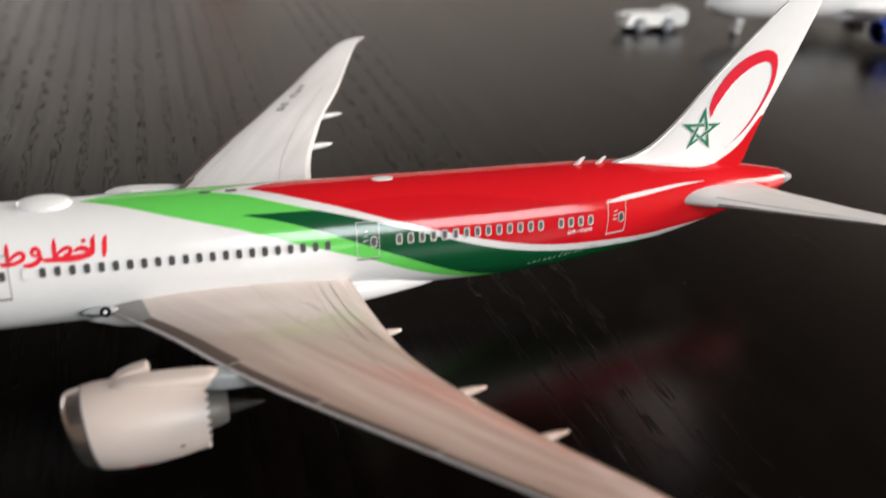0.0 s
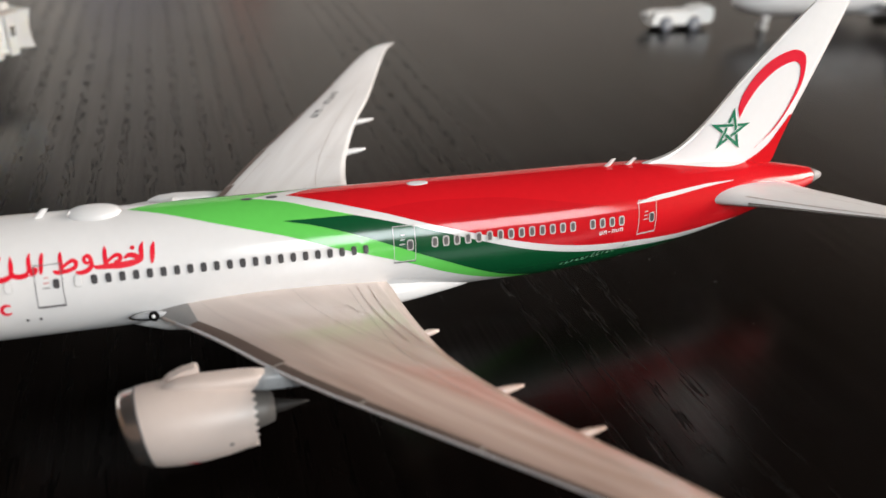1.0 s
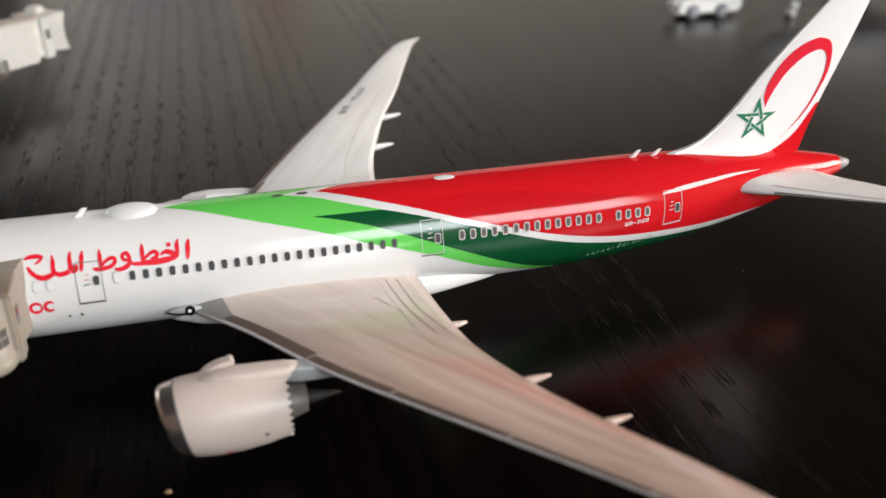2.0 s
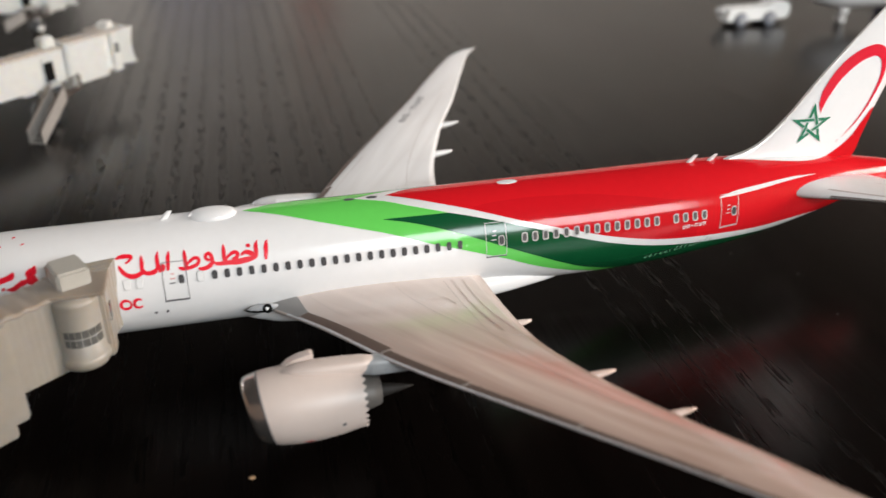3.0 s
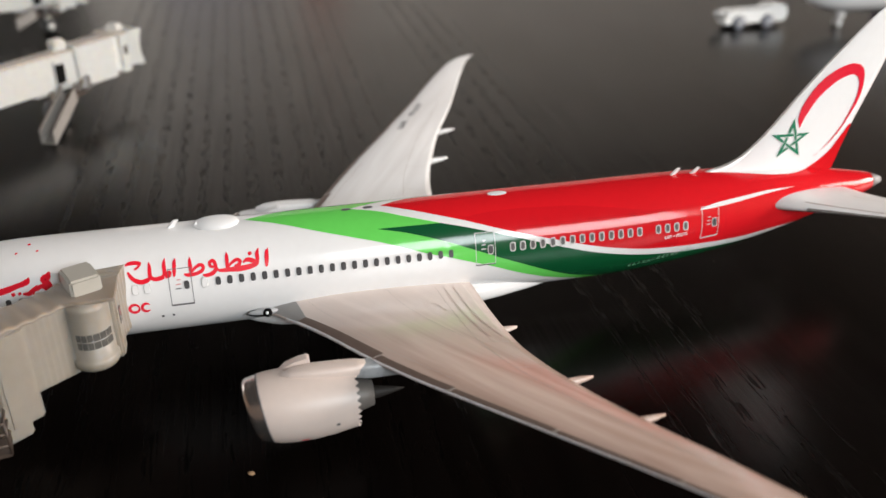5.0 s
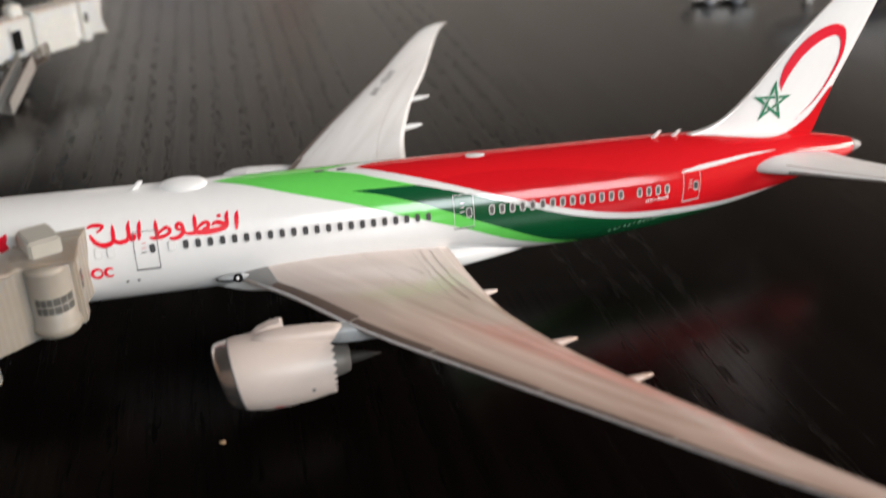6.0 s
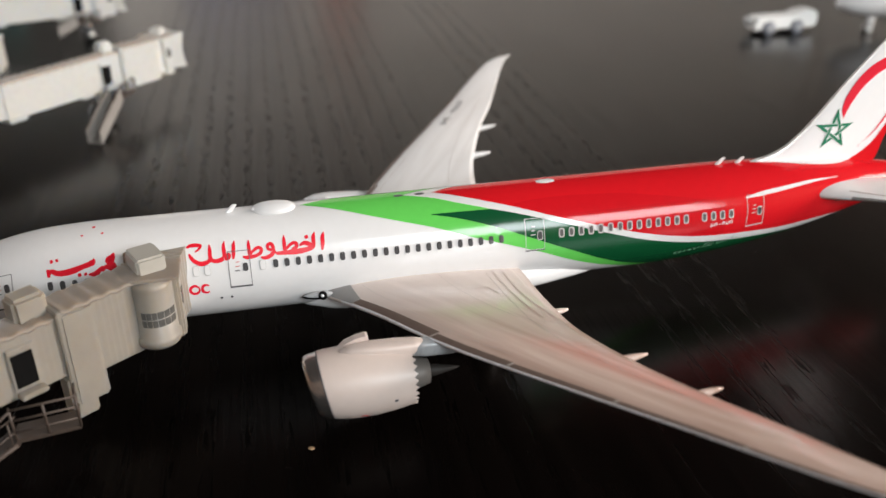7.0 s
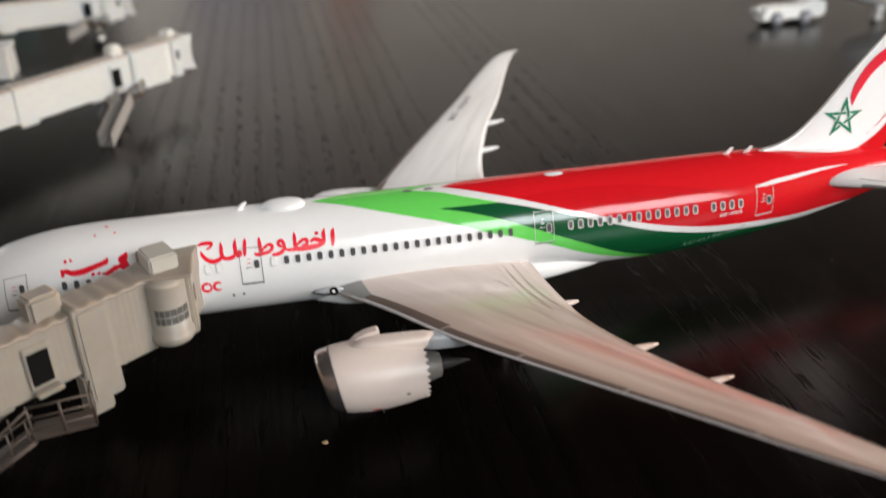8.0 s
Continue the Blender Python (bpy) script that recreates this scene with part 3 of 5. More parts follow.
def nacelle(air, side, paint, paint_words):
    cx, cz = side * 9.75, 2.45 if side < 0 else 1.9
    dz = cz - 2.45

    def cowl(profile, n=72):
        rows = turned(profile, (0, cx, cz), n)
        for row in rows:
            for p in row:
                p.x += 0.25 * (cz + 1.5 - p.z) * min(max((23.6 - p.x) / 3.4, 0), 1)
        return rows

    def patch(x0, x1, w0, w1):
        """A small print on the cowl between two angles, seen from the front."""
        rows = []
        for x in steps(x0, x1, 0.1):
            r = curve([(20.62, 1.665), (21.2, 1.78), (22.2, 1.85), (23.4, 1.83), (24.4, 1.73), (25.1, 1.60)], x)[0] + 0.015
            row = [Vector((x, cx + side * r * math.cos(radians(w)), cz + r * math.sin(radians(w)))) for w in steps(w0, w1, 3)]
            for p in row:
                p.x += 0.25 * (cz + 1.5 - p.z) * min(max((23.6 - p.x) / 3.4, 0), 1)
            rows.append(row)
        return grid(rows)

    eng = part("engine", loft(cowl([(20.86, 1.72), (21.2, 1.78), (22.2, 1.85), (23.4, 1.83), (24.4, 1.73), (25.15, 1.592), (25.17, 1.588)], 108), False), paint, air, paint_words)
    part("inner_liner", loft(turned([(25.17, 1.54), (22.0, 1.5), (20.9, 1.46)], (0, cx, cz), 48), False), DARK, eng)
    part("inlet_lip", loft(cowl([(20.86, 1.722), (20.62, 1.668), (20.40, 1.63), (20.2, 1.57), (20.1, 1.49), (20.12, 1.41), (20.25, 1.36), (20.62, 1.36)]), False), paint if paint is BLUE else LIP_METAL, eng, "polished blue inlet lip" if paint is BLUE else "polished silver inlet lip")
    part("seam", loft(cowl([(20.82, 1.722), (20.89, 1.735)]), False), INK, eng)
    # the exhaust edge is cut into saw teeth
    rows = turned([(25.17, 1.588), (25.42, 1.54), (25.42, 1.50), (25.17, 1.54)], (0, cx, cz), 108)
    for k in (1, 2):
        for i, p in enumerate(rows[k]):
            p.x += (0.2, 0.1, 0.0, 0.1)[i % 4]
    teeth = join(join(grid(rows[0:2], True), grid(rows[2:4], True)), grid(rows[1:3], True))
    part("chevron_edge", teeth, paint, eng, "saw-toothed exhaust edge")
    part("core_cowl", loft(turned([(24.0, 1.1), (25.4, 0.88), (26.0, 0.76), (26.4, 0.63), (26.42, 0.57), (25.8, 0.55)], (0, cx, cz), 48), False), NOZZLE, eng, "grey metal core nozzle")
    part("exhaust_plug", loft(turned([(25.8, 0.42), (26.8, 0.29), (27.4, 0.17), (28.0, 0.03)], (0, cx, cz), 32)), PLUG, eng, "pointed grey exhaust plug")
    part("fan", loft(turned([(21.5, 1.5), (21.5, 0.4), (21.1, 0.28), (20.85, 0.04)], (0, cx, cz), 36)), BLUE if paint is BLUE else DARK, eng, "fan and spinner")
    # pylon: a blade from the top of the cowl into the wing
    for words, coat, stations in (
            ("smooth pylon in the engine's paint", paint, ((21.9, 4.1, 4.32, 0.10), (22.5, 4.0, 4.5, 0.34), (23.5, 3.9, 4.54, 0.50), (24.8, 3.75, 4.5, 0.50), (25.6, 3.78, 4.45, 0.46), (26.1, 3.95, 4.4, 0.3))),
            ("blue grey rear pylon under the wing", BLUE if paint is BLUE else PYLON, ((25.2, 3.7, 4.4, 0.40), (26.2, 3.5, 4.4, 0.42), (27.6, 3.45, 4.3, 0.38), (29.3, 3.75, 4.2, 0.25), (30.2, 3.95, 4.1, 0.06)))):
        rows = []
        for x, z0, z1, w in stations:
            zm = (z0 + z1) / 2
            rows.append([Vector((x, cx + w * math.copysign(abs(math.cos(a)) ** 0.6, math.cos(a)), zm + 0.6 * dz + (z1 - z0) / 2 * math.copysign(abs(math.sin(a)) ** 0.6, math.sin(a)))) for a in [2 * math.pi * i / 24 for i in range(24)]])
        part("pylon", loft(rows), coat, eng, words)
    # vortex strake, blocky on this small casting
    y0 = cx - side * 0.62
    fl = [(21.95, 4.1), (22.25, 4.4), (22.75, 4.62), (23.3, 4.74), (23.44, 4.66), (23.48, 4.3), (22.6, 4.0)]
    rows = [[Vector((x, y0 + side * w, z + dz)) for x, z in fl] for w in (-0.22, 0.22)]
    part("strake", loft(rows), paint, eng, "", False)
    part("vent_mark", patch(24.35, 24.53, -12, -7), INK, eng)
    part("red_mark", patch(22.45, 22.85, -37, -33), EMBLEM_RED, eng)
    part("red_mark", patch(22.8, 22.98, -42, -39), EMBLEM_RED, eng)
    return eng


def airliner(name, label, livery):
    air = thing(name, (31, 0, 0), label, "model airplane", "parked model airplanes")
    xs = [0.02, 0.08, 0.16] + steps(0.3, 61.5, 0.3)
    body = part("fuselage", loft([[fus(x, a * 3.0) for a in range(120)] for x in xs]), WHITE, air, "glossy white fuselage")
    rows = turned([(61.5, 0.56), (61.9, 0.42), (62.45, 0.2), (62.48, 0.14), (62.1, 0.12)], (0, 0, 6.18), 32)
    part("exhaust_cone", loft(rows), TAIL_CONE, body, "bare metal tail exhaust cone")
    # belly fairing round the wing roots
    rows = []
    for x, w, z0, z1 in ((20.2, 0.5, 2.02, 2.3), (20.9, 1.4, 2.0, 2.8), (21.6, 2.0, 1.98, 3.25), (23, 2.7, 1.93, 3.65), (27, 3.02, 1.86, 3.9), (31, 3.02, 1.86, 3.9), (33.6, 2.92, 1.9, 3.8), (35.0, 2.7, 1.95, 3.7), (36.3, 2.36, 2.0, 3.6), (37.7, 1.9, 2.03, 3.4), (39.2, 1.2, 2.08, 3.0)):
        rows.append([Vector((x, w * math.copysign(abs(math.cos(a)) ** 0.7, math.cos(a)), (z0 + z1) / 2 + (z1 - z0) / 2 * math.copysign(abs(math.sin(a)) ** 0.8, math.sin(a)))) for a in [2 * math.pi * i / 48 for i in range(48)]])
    fine = []
    for k in range(len(rows) - 1):
        for j in range(4):
            i0, i1, i2, i3 = max(k - 1, 0), k, k + 1, min(k + 2, len(rows) - 1)
            t = j / 4
            fine.append([0.5 * ((2 * b) + (c - a) * t + (2 * a - 5 * b + 4 * c - d) * t * t + (3 * b - a - 3 * c + d) * t**3) for a, b, c, d in zip(rows[i0], rows[i1], rows[i2], rows[i3])])
    part("belly_fairing", loft(fine + [rows[-1]]), WHITE, body, "smooth white belly fairing")
    for side in (-1, 1):
        ys = [2.0, 2.5] + steps(3, 27, 0.6) + steps(27.3, 30, 0.2)
        around = [(c, True) for c in (1, 0.94, 0.86, 0.76, 0.64, 0.52, 0.40, 0.29, 0.2, 0.12, 0.06, 0.025, 0.006, 0)] + [(c, False) for c in (0.006, 0.025, 0.06, 0.12, 0.2, 0.3, 0.42, 0.56, 0.7, 0.84, 0.94)]
        wg = part("wing", loft([[wing(y, c, side, up) for c, up in around] for y in ys]), (WING_SHADED if side < 0 else WING_LIT) if livery else WHITE, air, ("pearly warm-shaded" if side < 0 else "pale grey") + " swept wing with a raked tip" if livery else "white swept wing")
        # leading edge: a pale lip below, then the brown slats
        lip = grid([[wing(y, c, side, up, 0.016) for c, up in ((0.05, False), (0.02, False), (0.006, False), (0, True), (0.004, True), (0.007, True))] for y in steps(3.8, 28.6, 0.5)])
        part("leading_edge", lip, LIP, wg, "pale lower lip of the leading edge")
        part("root_fairing", wing_sheet(2.3, 4.5, 0.003, 0.052, side, 0.028, inner=0.15), ROOT_GREY, wg, "grey fairing beside the landing lamp")

        def slat(y0, y1, c0, c1, words):
            rows = []
            for y in steps(y0, y1, 0.4):
                c = c0 + (c1 - c0) * (y - y0) / (y1 - y0)
                rows.append([wing(y, 0.008 + (c - 0.008) * k, side, True, 0.024) for k in (0, 0.1, 0.25, 0.5, 0.8, 1)])
            part("slat", grid(rows), SLAT, wg, words)

        slat(4.5, 9.6, 0.052, 0.085, "brown inboard slat")
        for y in (9.66, 13.76, 18.26, 22.86):
            part("slat_joint", wing_sheet(y - 0.05, y + 0.05, 0.002, 0.06, side, 0.032, 0.1), GREY, wg)
        part("tip_light", wing_sheet(28.75, 29.25, 0.004, 0.16, side, 0.03, 0.12), EMBLEM_RED if side < 0 else EMBLEM_GREEN, wg, "tiny coloured wing tip light")
        # raised seams of the inboard flap
        for seam in (((3.05, 0.844), (6.2, 0.823), (9.0, 0.843)), ((3.05, 0.896), (6.4, 0.882), (9.0, 0.931)), ((5.2, 0.646), (5.06, 0.71), (5.9, 0.738))):
            part("flap_seam", wing_line(seam, side, 0.08, 0.035), WING_SHADED if side < 0 else WING_LIT, wg)
        for y0, y1 in ((9.72, 13.7), (13.82, 18.2), (18.32, 22.8), (22.92, 28.0)):
            slat(y0, y1, 0.06, 0.075, "thin brown outboard slat")
        for pts in (((2.95, 0.17), (5.2, 0.138), (8.7, 0.138), (13, 0.17)), ((3.1, 0.80), (9.4, 0.74)), ((9.6, 0.74), (16, 0.70), (22, 0.68)), ((2.95, 0.56), (4.9, 0.548), (7, 0.588), (8.9, 0.674)), ((9.5, 0.74), (9.5, 0.99)), ((22, 0.68), (22.0, 0.99)), ((12.5, 0.72), (12.5, 0.99))):
            part("panel_line", wing_line(pts, side, 0.022), LINE, wg)
        # flap track fairings
        for y, x0, x1, w, z in ((7.7, 31.2, 34.6, 0.28, 3.72), (13.8, 32.6, 36.3, 0.26, 4.6), (17.85, 34.6, 37.9, 0.23, 5.25)):
            rows = []
            for k in range(13):
                u = k / 12
                r = w * 0.9 * math.sqrt(max(0.0, 1 - (2 * u - 0.9) ** 2 / 1.22)) if u < 0.98 else w * 0.25
                zc = z - 0.44 + 0.46 * u
                rows.append([Vector((x0 + (x1 - x0) * u, side * y + r * math.cos(a), zc + r * 1.05 * math.sin(a))) for a in [2 * math.pi * i / 16 for i in range(16)]])
            part("flap_fairing", loft(rows), WING_SHADED if side < 0 else WING_LIT, wg, "pointed flap track fairing")
        # landing lamp in the wing root: a pointed recess, a black ring and a bright bulb
        p = wing(2.95, 0.02, side)
        drop = [(-0.85, 0.02), (-0.65, 0.11), (-0.35, 0.18), (0.0, 0.21), (0.45, 0.2), (0.9, 0.03)]
        part("lamp_housing", loft(turned(drop, (p.x - 0.75, side * 2.9, p.z - 0.06), 20)), VOID, wg, "dark rim of the lamp recess")
        part("lamp_recess", loft(turned(drop, (p.x - 0.7, side * 2.915, p.z + 0.0), 20)), PYLON, wg, "pale pointed lamp recess")
        spot = Vector((p.x - 0.5, side * 3.14, p.z + 0.05))
        face = look(spot, spot + Vector((0.25, -side * 0.8, -0.42)))
        bm = bmesh.new()
        bmesh.ops.create_cone(bm, cap_ends=True, segments=24, radius1=0.25, radius2=0.22, depth=0.14, matrix=face)
        part("lamp_ring", bm, VOID, wg, "black lamp ring")
        bm = bmesh.new()
        bmesh.ops.create_uvsphere(bm, u_segments=16, v_segments=8, radius=0.1, matrix=face @ Matrix.Translation((0, 0, 0.06)))
        part("lamp", bm, CLEAR, wg, "clear landing lamp")
        # tailplane
        # y, leading edge x, trailing edge x, height, thickness, rise towards the trailing edge
        tp = [(0.5, 52.2, 58.6, 6.02, 2.5, 0.45), (1.9, 53.1, 59.1, 6.14, 1.9, 0.42), (3, 54.3, 59.75, 6.28, 1.35, 0.33), (4, 55.45, 60.4, 6.45, 1.0, 0.25), (6, 57.7, 61.6, 6.76, 0.66, 0.1), (8, 59.95, 62.7, 7.1, 0.38, 0.02), (8.9, 61.0, 63.0, 7.24, 0.16, 0.0), (9.2, 61.8, 63.1, 7.28, 0.05, 0.0)]

        def tail_point(y, c, up, off=0.0):
            le, te, z, t, rise = curve(tp, y)
            return Vector((le + (te - le) * c, side * y, z + rise * c + (airfoil(c) * t * 0.5 + off) * (1 if up else -1)))

        rows = [[tail_point(y, c, up) for c, up in around] for y in steps(0.5, 8.9, 0.4) + [9.05, 9.2]]
        tail_wing = part("tailplane", loft(rows), TAIL_GREY, air, "light grey swept tailplane")
        if livery:
            rows = [[tail_point(y, c, up, 0.015) for c, up in ((0.05, False), (0.02, False), (0.004, False), (0.0, True), (0.004, True), (0.012, True))] for y in steps(3.3, 8.8, 0.4)]
            part("tail_leading_edge", grid(rows), TAIL_EDGE, tail_wing, "dark metal leading edge")
            for c in (0.12, 0.70):
                rows = [[tail_point(y, c, True, 0.015), tail_point(y, c + (0.03 if c < 0.5 else 0.008), True, 0.015)] for y in steps(2.8, 8.4, 0.4)]
                part("panel_line", grid(rows), LINE, tail_wing)
        # Near engine takes the warm-shaded copy, the far one plain white.
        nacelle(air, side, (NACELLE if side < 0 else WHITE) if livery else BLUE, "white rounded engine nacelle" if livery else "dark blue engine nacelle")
        # main landing gear
        gear = part("landing_gear", rod((31.2, side * 4.9, 0.7), (31.2, side * 4.9, 2.6), 0.22, 12), SILVER, air, "main landing gear leg")
        for dx in (-0.75, 0.75):
            for dy in (-0.62, 0.62):
                part("wheel", loft(turned([(-0.22, 0.45), (-0.2, 0.62), (0, 0.68), (0.2, 0.62), (0.22, 0.45)], (31.2 + dx, side * 4.9 + dy, 0.68), 24, "y")), DARK, gear)
        part("axle_beam", box((30.3, side * 4.9 - 0.5, 0.6), (32.1, side * 4.9 + 0.5, 0.8), 0.05), SILVER, gear)
    gear = part("nose_gear", rod((5.6, 0, 0.5), (5.6, 0, 2.3), 0.24, 12), PALE, air, "pale nose landing gear leg")
    part("gear_door", box((4.9, -0.5, 1.2), (6.3, -0.42, 2.3), 0.03), WHITE, gear)
    for dy in (-0.42, 0.42):
        part("wheel", loft(turned([(-0.16, 0.36), (-0.15, 0.5), (0, 0.55), (0.15, 0.5), (0.16, 0.36)], (5.6, dy, 0.55), 24, "y")), PALE if not livery else DARK, gear)
    # fin
    rows = []
    for z in steps(7.0, 7.75, 0.4) + steps(7.9, 9, 0.12) + steps(9.3, 17.4, 0.3) + [17.65, 17.8, 17.9]:
        le, te, t = curve(FIN, z)
        cs = (0, 0.004, 0.015, 0.04, 0.08, 0.15, 0.25, 0.36, 0.48, 0.6, 0.72, 0.84, 0.93, 1)
        rows.append([fin(le + (te - le) * c, z, 0, -1) for c in cs] + [fin(le + (te - le) * c, z, 0, 1) for c in reversed(cs[1:-1])])
    tail = part("fin", loft(rows), FIN_WHITE_LIT, air, "tall white swept tail fin")
    for sgn in (-1, 1):
        rows = [[fin(curve(FIN, z)[0] + (curve(FIN, z)[1] - curve(FIN, z)[0]) * c, z, 0.012, sgn) for c in (0, 0.006, 0.016, 0.03)] for z in steps(8.0, 17.0, 0.2)]
        part("fin_leading_edge", grid(rows), SILVER if livery else WHITE, tail, "pale metal leading edge")
    # windows, port and starboard
    spots = [(7.87 + 0.61 * k, True) for k in range(10)] + [(19.42 + 0.61 * k, True) for k in range(22)] + [(19.42 + 0.61 * k, True) for k in list(range(27, 41)) + list(range(42, 46))]
    for port in (True, False):
        for x, _ in spots:
            a = hull_angle(x, 5.85)
            a = a if port else 180 - a
            if x > 35 and livery:
                plate_on_hull("window_surround", RIM_MESH, x, a, body, 0.028)
            plate_on_hull("window", REAR_PANE_MESH if x > 35 and livery else PANE_MESH, x, a, body, 0.034)
    return air, body, tail


air, hull, tail = airliner("model_airliner", "diecast model airliner in white, red and green standing on the table", True)

# ---------------------------------------------------------------- livery of the near model
for port in (True, False):
    def side_of(bm):
        if not port:
            bmesh.ops.scale(bm, vec=(1, -1, 1), verts=bm.verts)
        return bm
    part("light_green_band", side_of(hull_sheet(21.1, 44, pale_low, lambda x: 90 if x < 26.6 else stripe_low(x) if x < 31.9 else dark_low(x) + 4, 0.012, 0.2)), LIGHT_GREEN, hull, "bright light green sweep of paint")
    part("dark_green_band", side_of(hull_sheet(28.3, 46, dark_low, lambda x: min(stripe_low(x), 53.6 - 0.4 * (x - 28.3)), 0.022, 0.15)), DARK_GREEN, hull, "dark green sweep of paint")
    part("dark_green_belly", side_of(hull_sheet(46, 56.9, lambda x: -90, stripe_low, 0.022, 0.25)), DARK_GREEN, hull)
    part("red_tail_paint", side_of(hull_sheet(28.7, 58.2, red_low, lambda x: 90, 0.012, 0.2, 32)), RED, hull, "glossy red rear fuselage paint")
    part("red_tail_end", side_of(hull_sheet(58.2, 61.5, lambda x: -90, lambda x: 90, 0.012, 0.25, 32)), RED, hull)
    part("white_swoosh", side_of(hull_sheet(47.9, 54.8, lines((47.9, 29.6), (49, 30), (51, 33.2), (53, 37.6), (54.8, 41)), lines((47.9, 30.6), (49, 35.5), (51, 38.8), (53, 41.8), (54.8, 41.6)), 0.024, 0.2, 6)), WHITE, hull, "tapered white stripe")
    part("white_fin_base", side_of(hull_sheet(49.9, 56.65, lines((49.9, 87), (50.9, 81.8), (52.7, 73.2), (54.2, 69.2), (55.5, 72.7), (56.65, 88)), lambda x: 90, 0.024, 0.2, 8)), WHITE, hull, "white paint round the foot of the fin")
    part("deep_red_sweep", side_of(hull_sheet(33.3, 46.5, lambda x: red_low(x) + 0.5, lines((33.3, 56), (34.4, 58.8), (36.5, 60), (38.1, 58.2), (39.9, 56), (41.4, 51), (43.3, 44), (46.5, 30)), 0.018, 0.2, 16)), DEEP, hull, "slightly deeper red sweep")
    sgn = -1 if port else 1
    part("emblem_loop", fin_strip([(55.02, 11.04), (55.06, 11.5), (55.18, 11.95), (55.7, 12.88), (56.48, 13.71), (57.43, 14.24), (58.28, 14.37), (59.05, 13.9), (59.27, 12.4), (58.71, 10.72), (57.93, 9.45), (56.83, 8.46)],
                                  [(55.24, 10.45), (55.38, 10.9), (55.58, 11.39), (56.19, 12.41), (57.06, 13.23), (57.8, 13.6), (58.4, 13.66), (58.85, 13.25), (58.97, 12.2), (58.55, 10.72), (57.81, 9.45), (56.83, 8.42)], side=sgn), EMBLEM_RED, tail, "red open loop painted on the fin")
    # an interlaced five-pointed star: each bar runs over one neighbour and under the next
    pts = [Vector(p) for p in ((54.77, 11.12), (56.06, 10.13), (55.66, 8.56), (53.98, 8.62), (53.40, 10.16))]
    mid = sum(pts, Vector((0, 0))) / 5
    wide = 0.17

    def crossing(a, b, c, d):
        r, q = b - a, d - c
        return a + r * ((c - a).x * q.y - (c - a).y * q.x) / (r.x * q.y - r.y * q.x)

    for i in range(5):
        a, b, before, after = pts[i], pts[(i + 2) % 5], pts[(i - 2) % 5], pts[(i + 4) % 5]
        d = (b - a).normalized()
        n = Vector((-d.y, d.x))
        n = n if n.dot(mid - a) > 0 else -n
        ia, ib = crossing(a + n * wide, b + n * wide, a, before), crossing(a + n * wide, b + n * wide, b, after)
        part("emblem_star_bar", fin_strip([tuple(a), tuple(b)], [tuple(ia), tuple(ib)], 0.03 + 0.002 * i, side=sgn), EMBLEM_GREEN, tail)
        over = crossing(a, b, pts[(i + 1) % 5], pts[(i + 4) % 5]) + n * wide / 2
        for w, l, lift, paint in ((wide * 0.78, 0.17, 0.042, WHITE), (wide * 0.5, 0.24, 0.046, EMBLEM_GREEN)):
            part("emblem_star_bar" if paint is EMBLEM_GREEN else "emblem_star_gap", fin_strip([tuple(over - d * l + n * w), tuple(over + d * l + n * w)], [tuple(over - d * l - n * w), tuple(over + d * l - n * w)], lift, side=sgn), paint, tail)
    edge = [(50.96, 7.95), (53.44, 7.5), (55.8, 7.44), (56.94, 7.88), (57.88, 8.64), (58.44, 9.5), (58.98, 10.36)]
    base = [(51.5, 7.2), (53.44, 7.2), (55.8, 7.2), (57.3, 7.2), (58.32, 7.3), (58.74, 8.75), (59.17, 10.4)]
    part("red_fin_foot", fin_strip(edge, base, 0.02, side=sgn), RED, tail, "red paint at the foot of the fin")

# doors: thin outlines, a pane and a few marks each
for x0, x1, a0, a1, ink, wx in ((4.82, 6.02, 0.5, 38.5, INK, 0.9), (16.9, 18.08, -3.2, 35.3, INK, 0.9), (33.68, 34.86, 0.3, 36.3, PALE, 0.88), (47.98, 49.16, -7.5, 33.5, PALE, 0.86)):
    door = part("door_outline", hull_frame(x0, x1, a0, a1, 0.036, 0.03), ink, hull, "thin printed cabin door outline")
    plate_on_hull("door_window", FAINT_MESH if ink is PALE else PANE_MESH, x0 + wx, hull_angle(x0 + wx, 5.83), door, 0.036)
    if ink is PALE:
        plate_on_hull("door_pane", PANE_MESH, x0 + wx, hull_angle(x0 + wx, 5.83), door, 0.05)
    part("door_sill", hull_sheet(x0, x1, lambda x: a0 - 1.2, lambda x: a0 + 0.6, 0.03, 0.3, 3), INK if x0 < 40 else PALE, door)
    for k in range(3):
        part("door_mark", hull_stroke([(x0 + 0.3 + 0.05 * k, a0 + 17.5 + 4.5 * k), (x0 + 0.62, a0 + 17.8 + 4.5 * k)], 0.06, 0.034), PALE if ink is PALE else FAINT_RED if k else GREY_PRINT, door)
for x in (15.2, 15.8, 18.72):
    plate_on_hull("window_outline", FAINT_MESH, x, hull_angle(x, 5.85), hull, 0.02)
    plate_on_hull("window_blank", FAINT_FILL, x, hull_angle(x, 5.85), hull, 0.024)

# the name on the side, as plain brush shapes


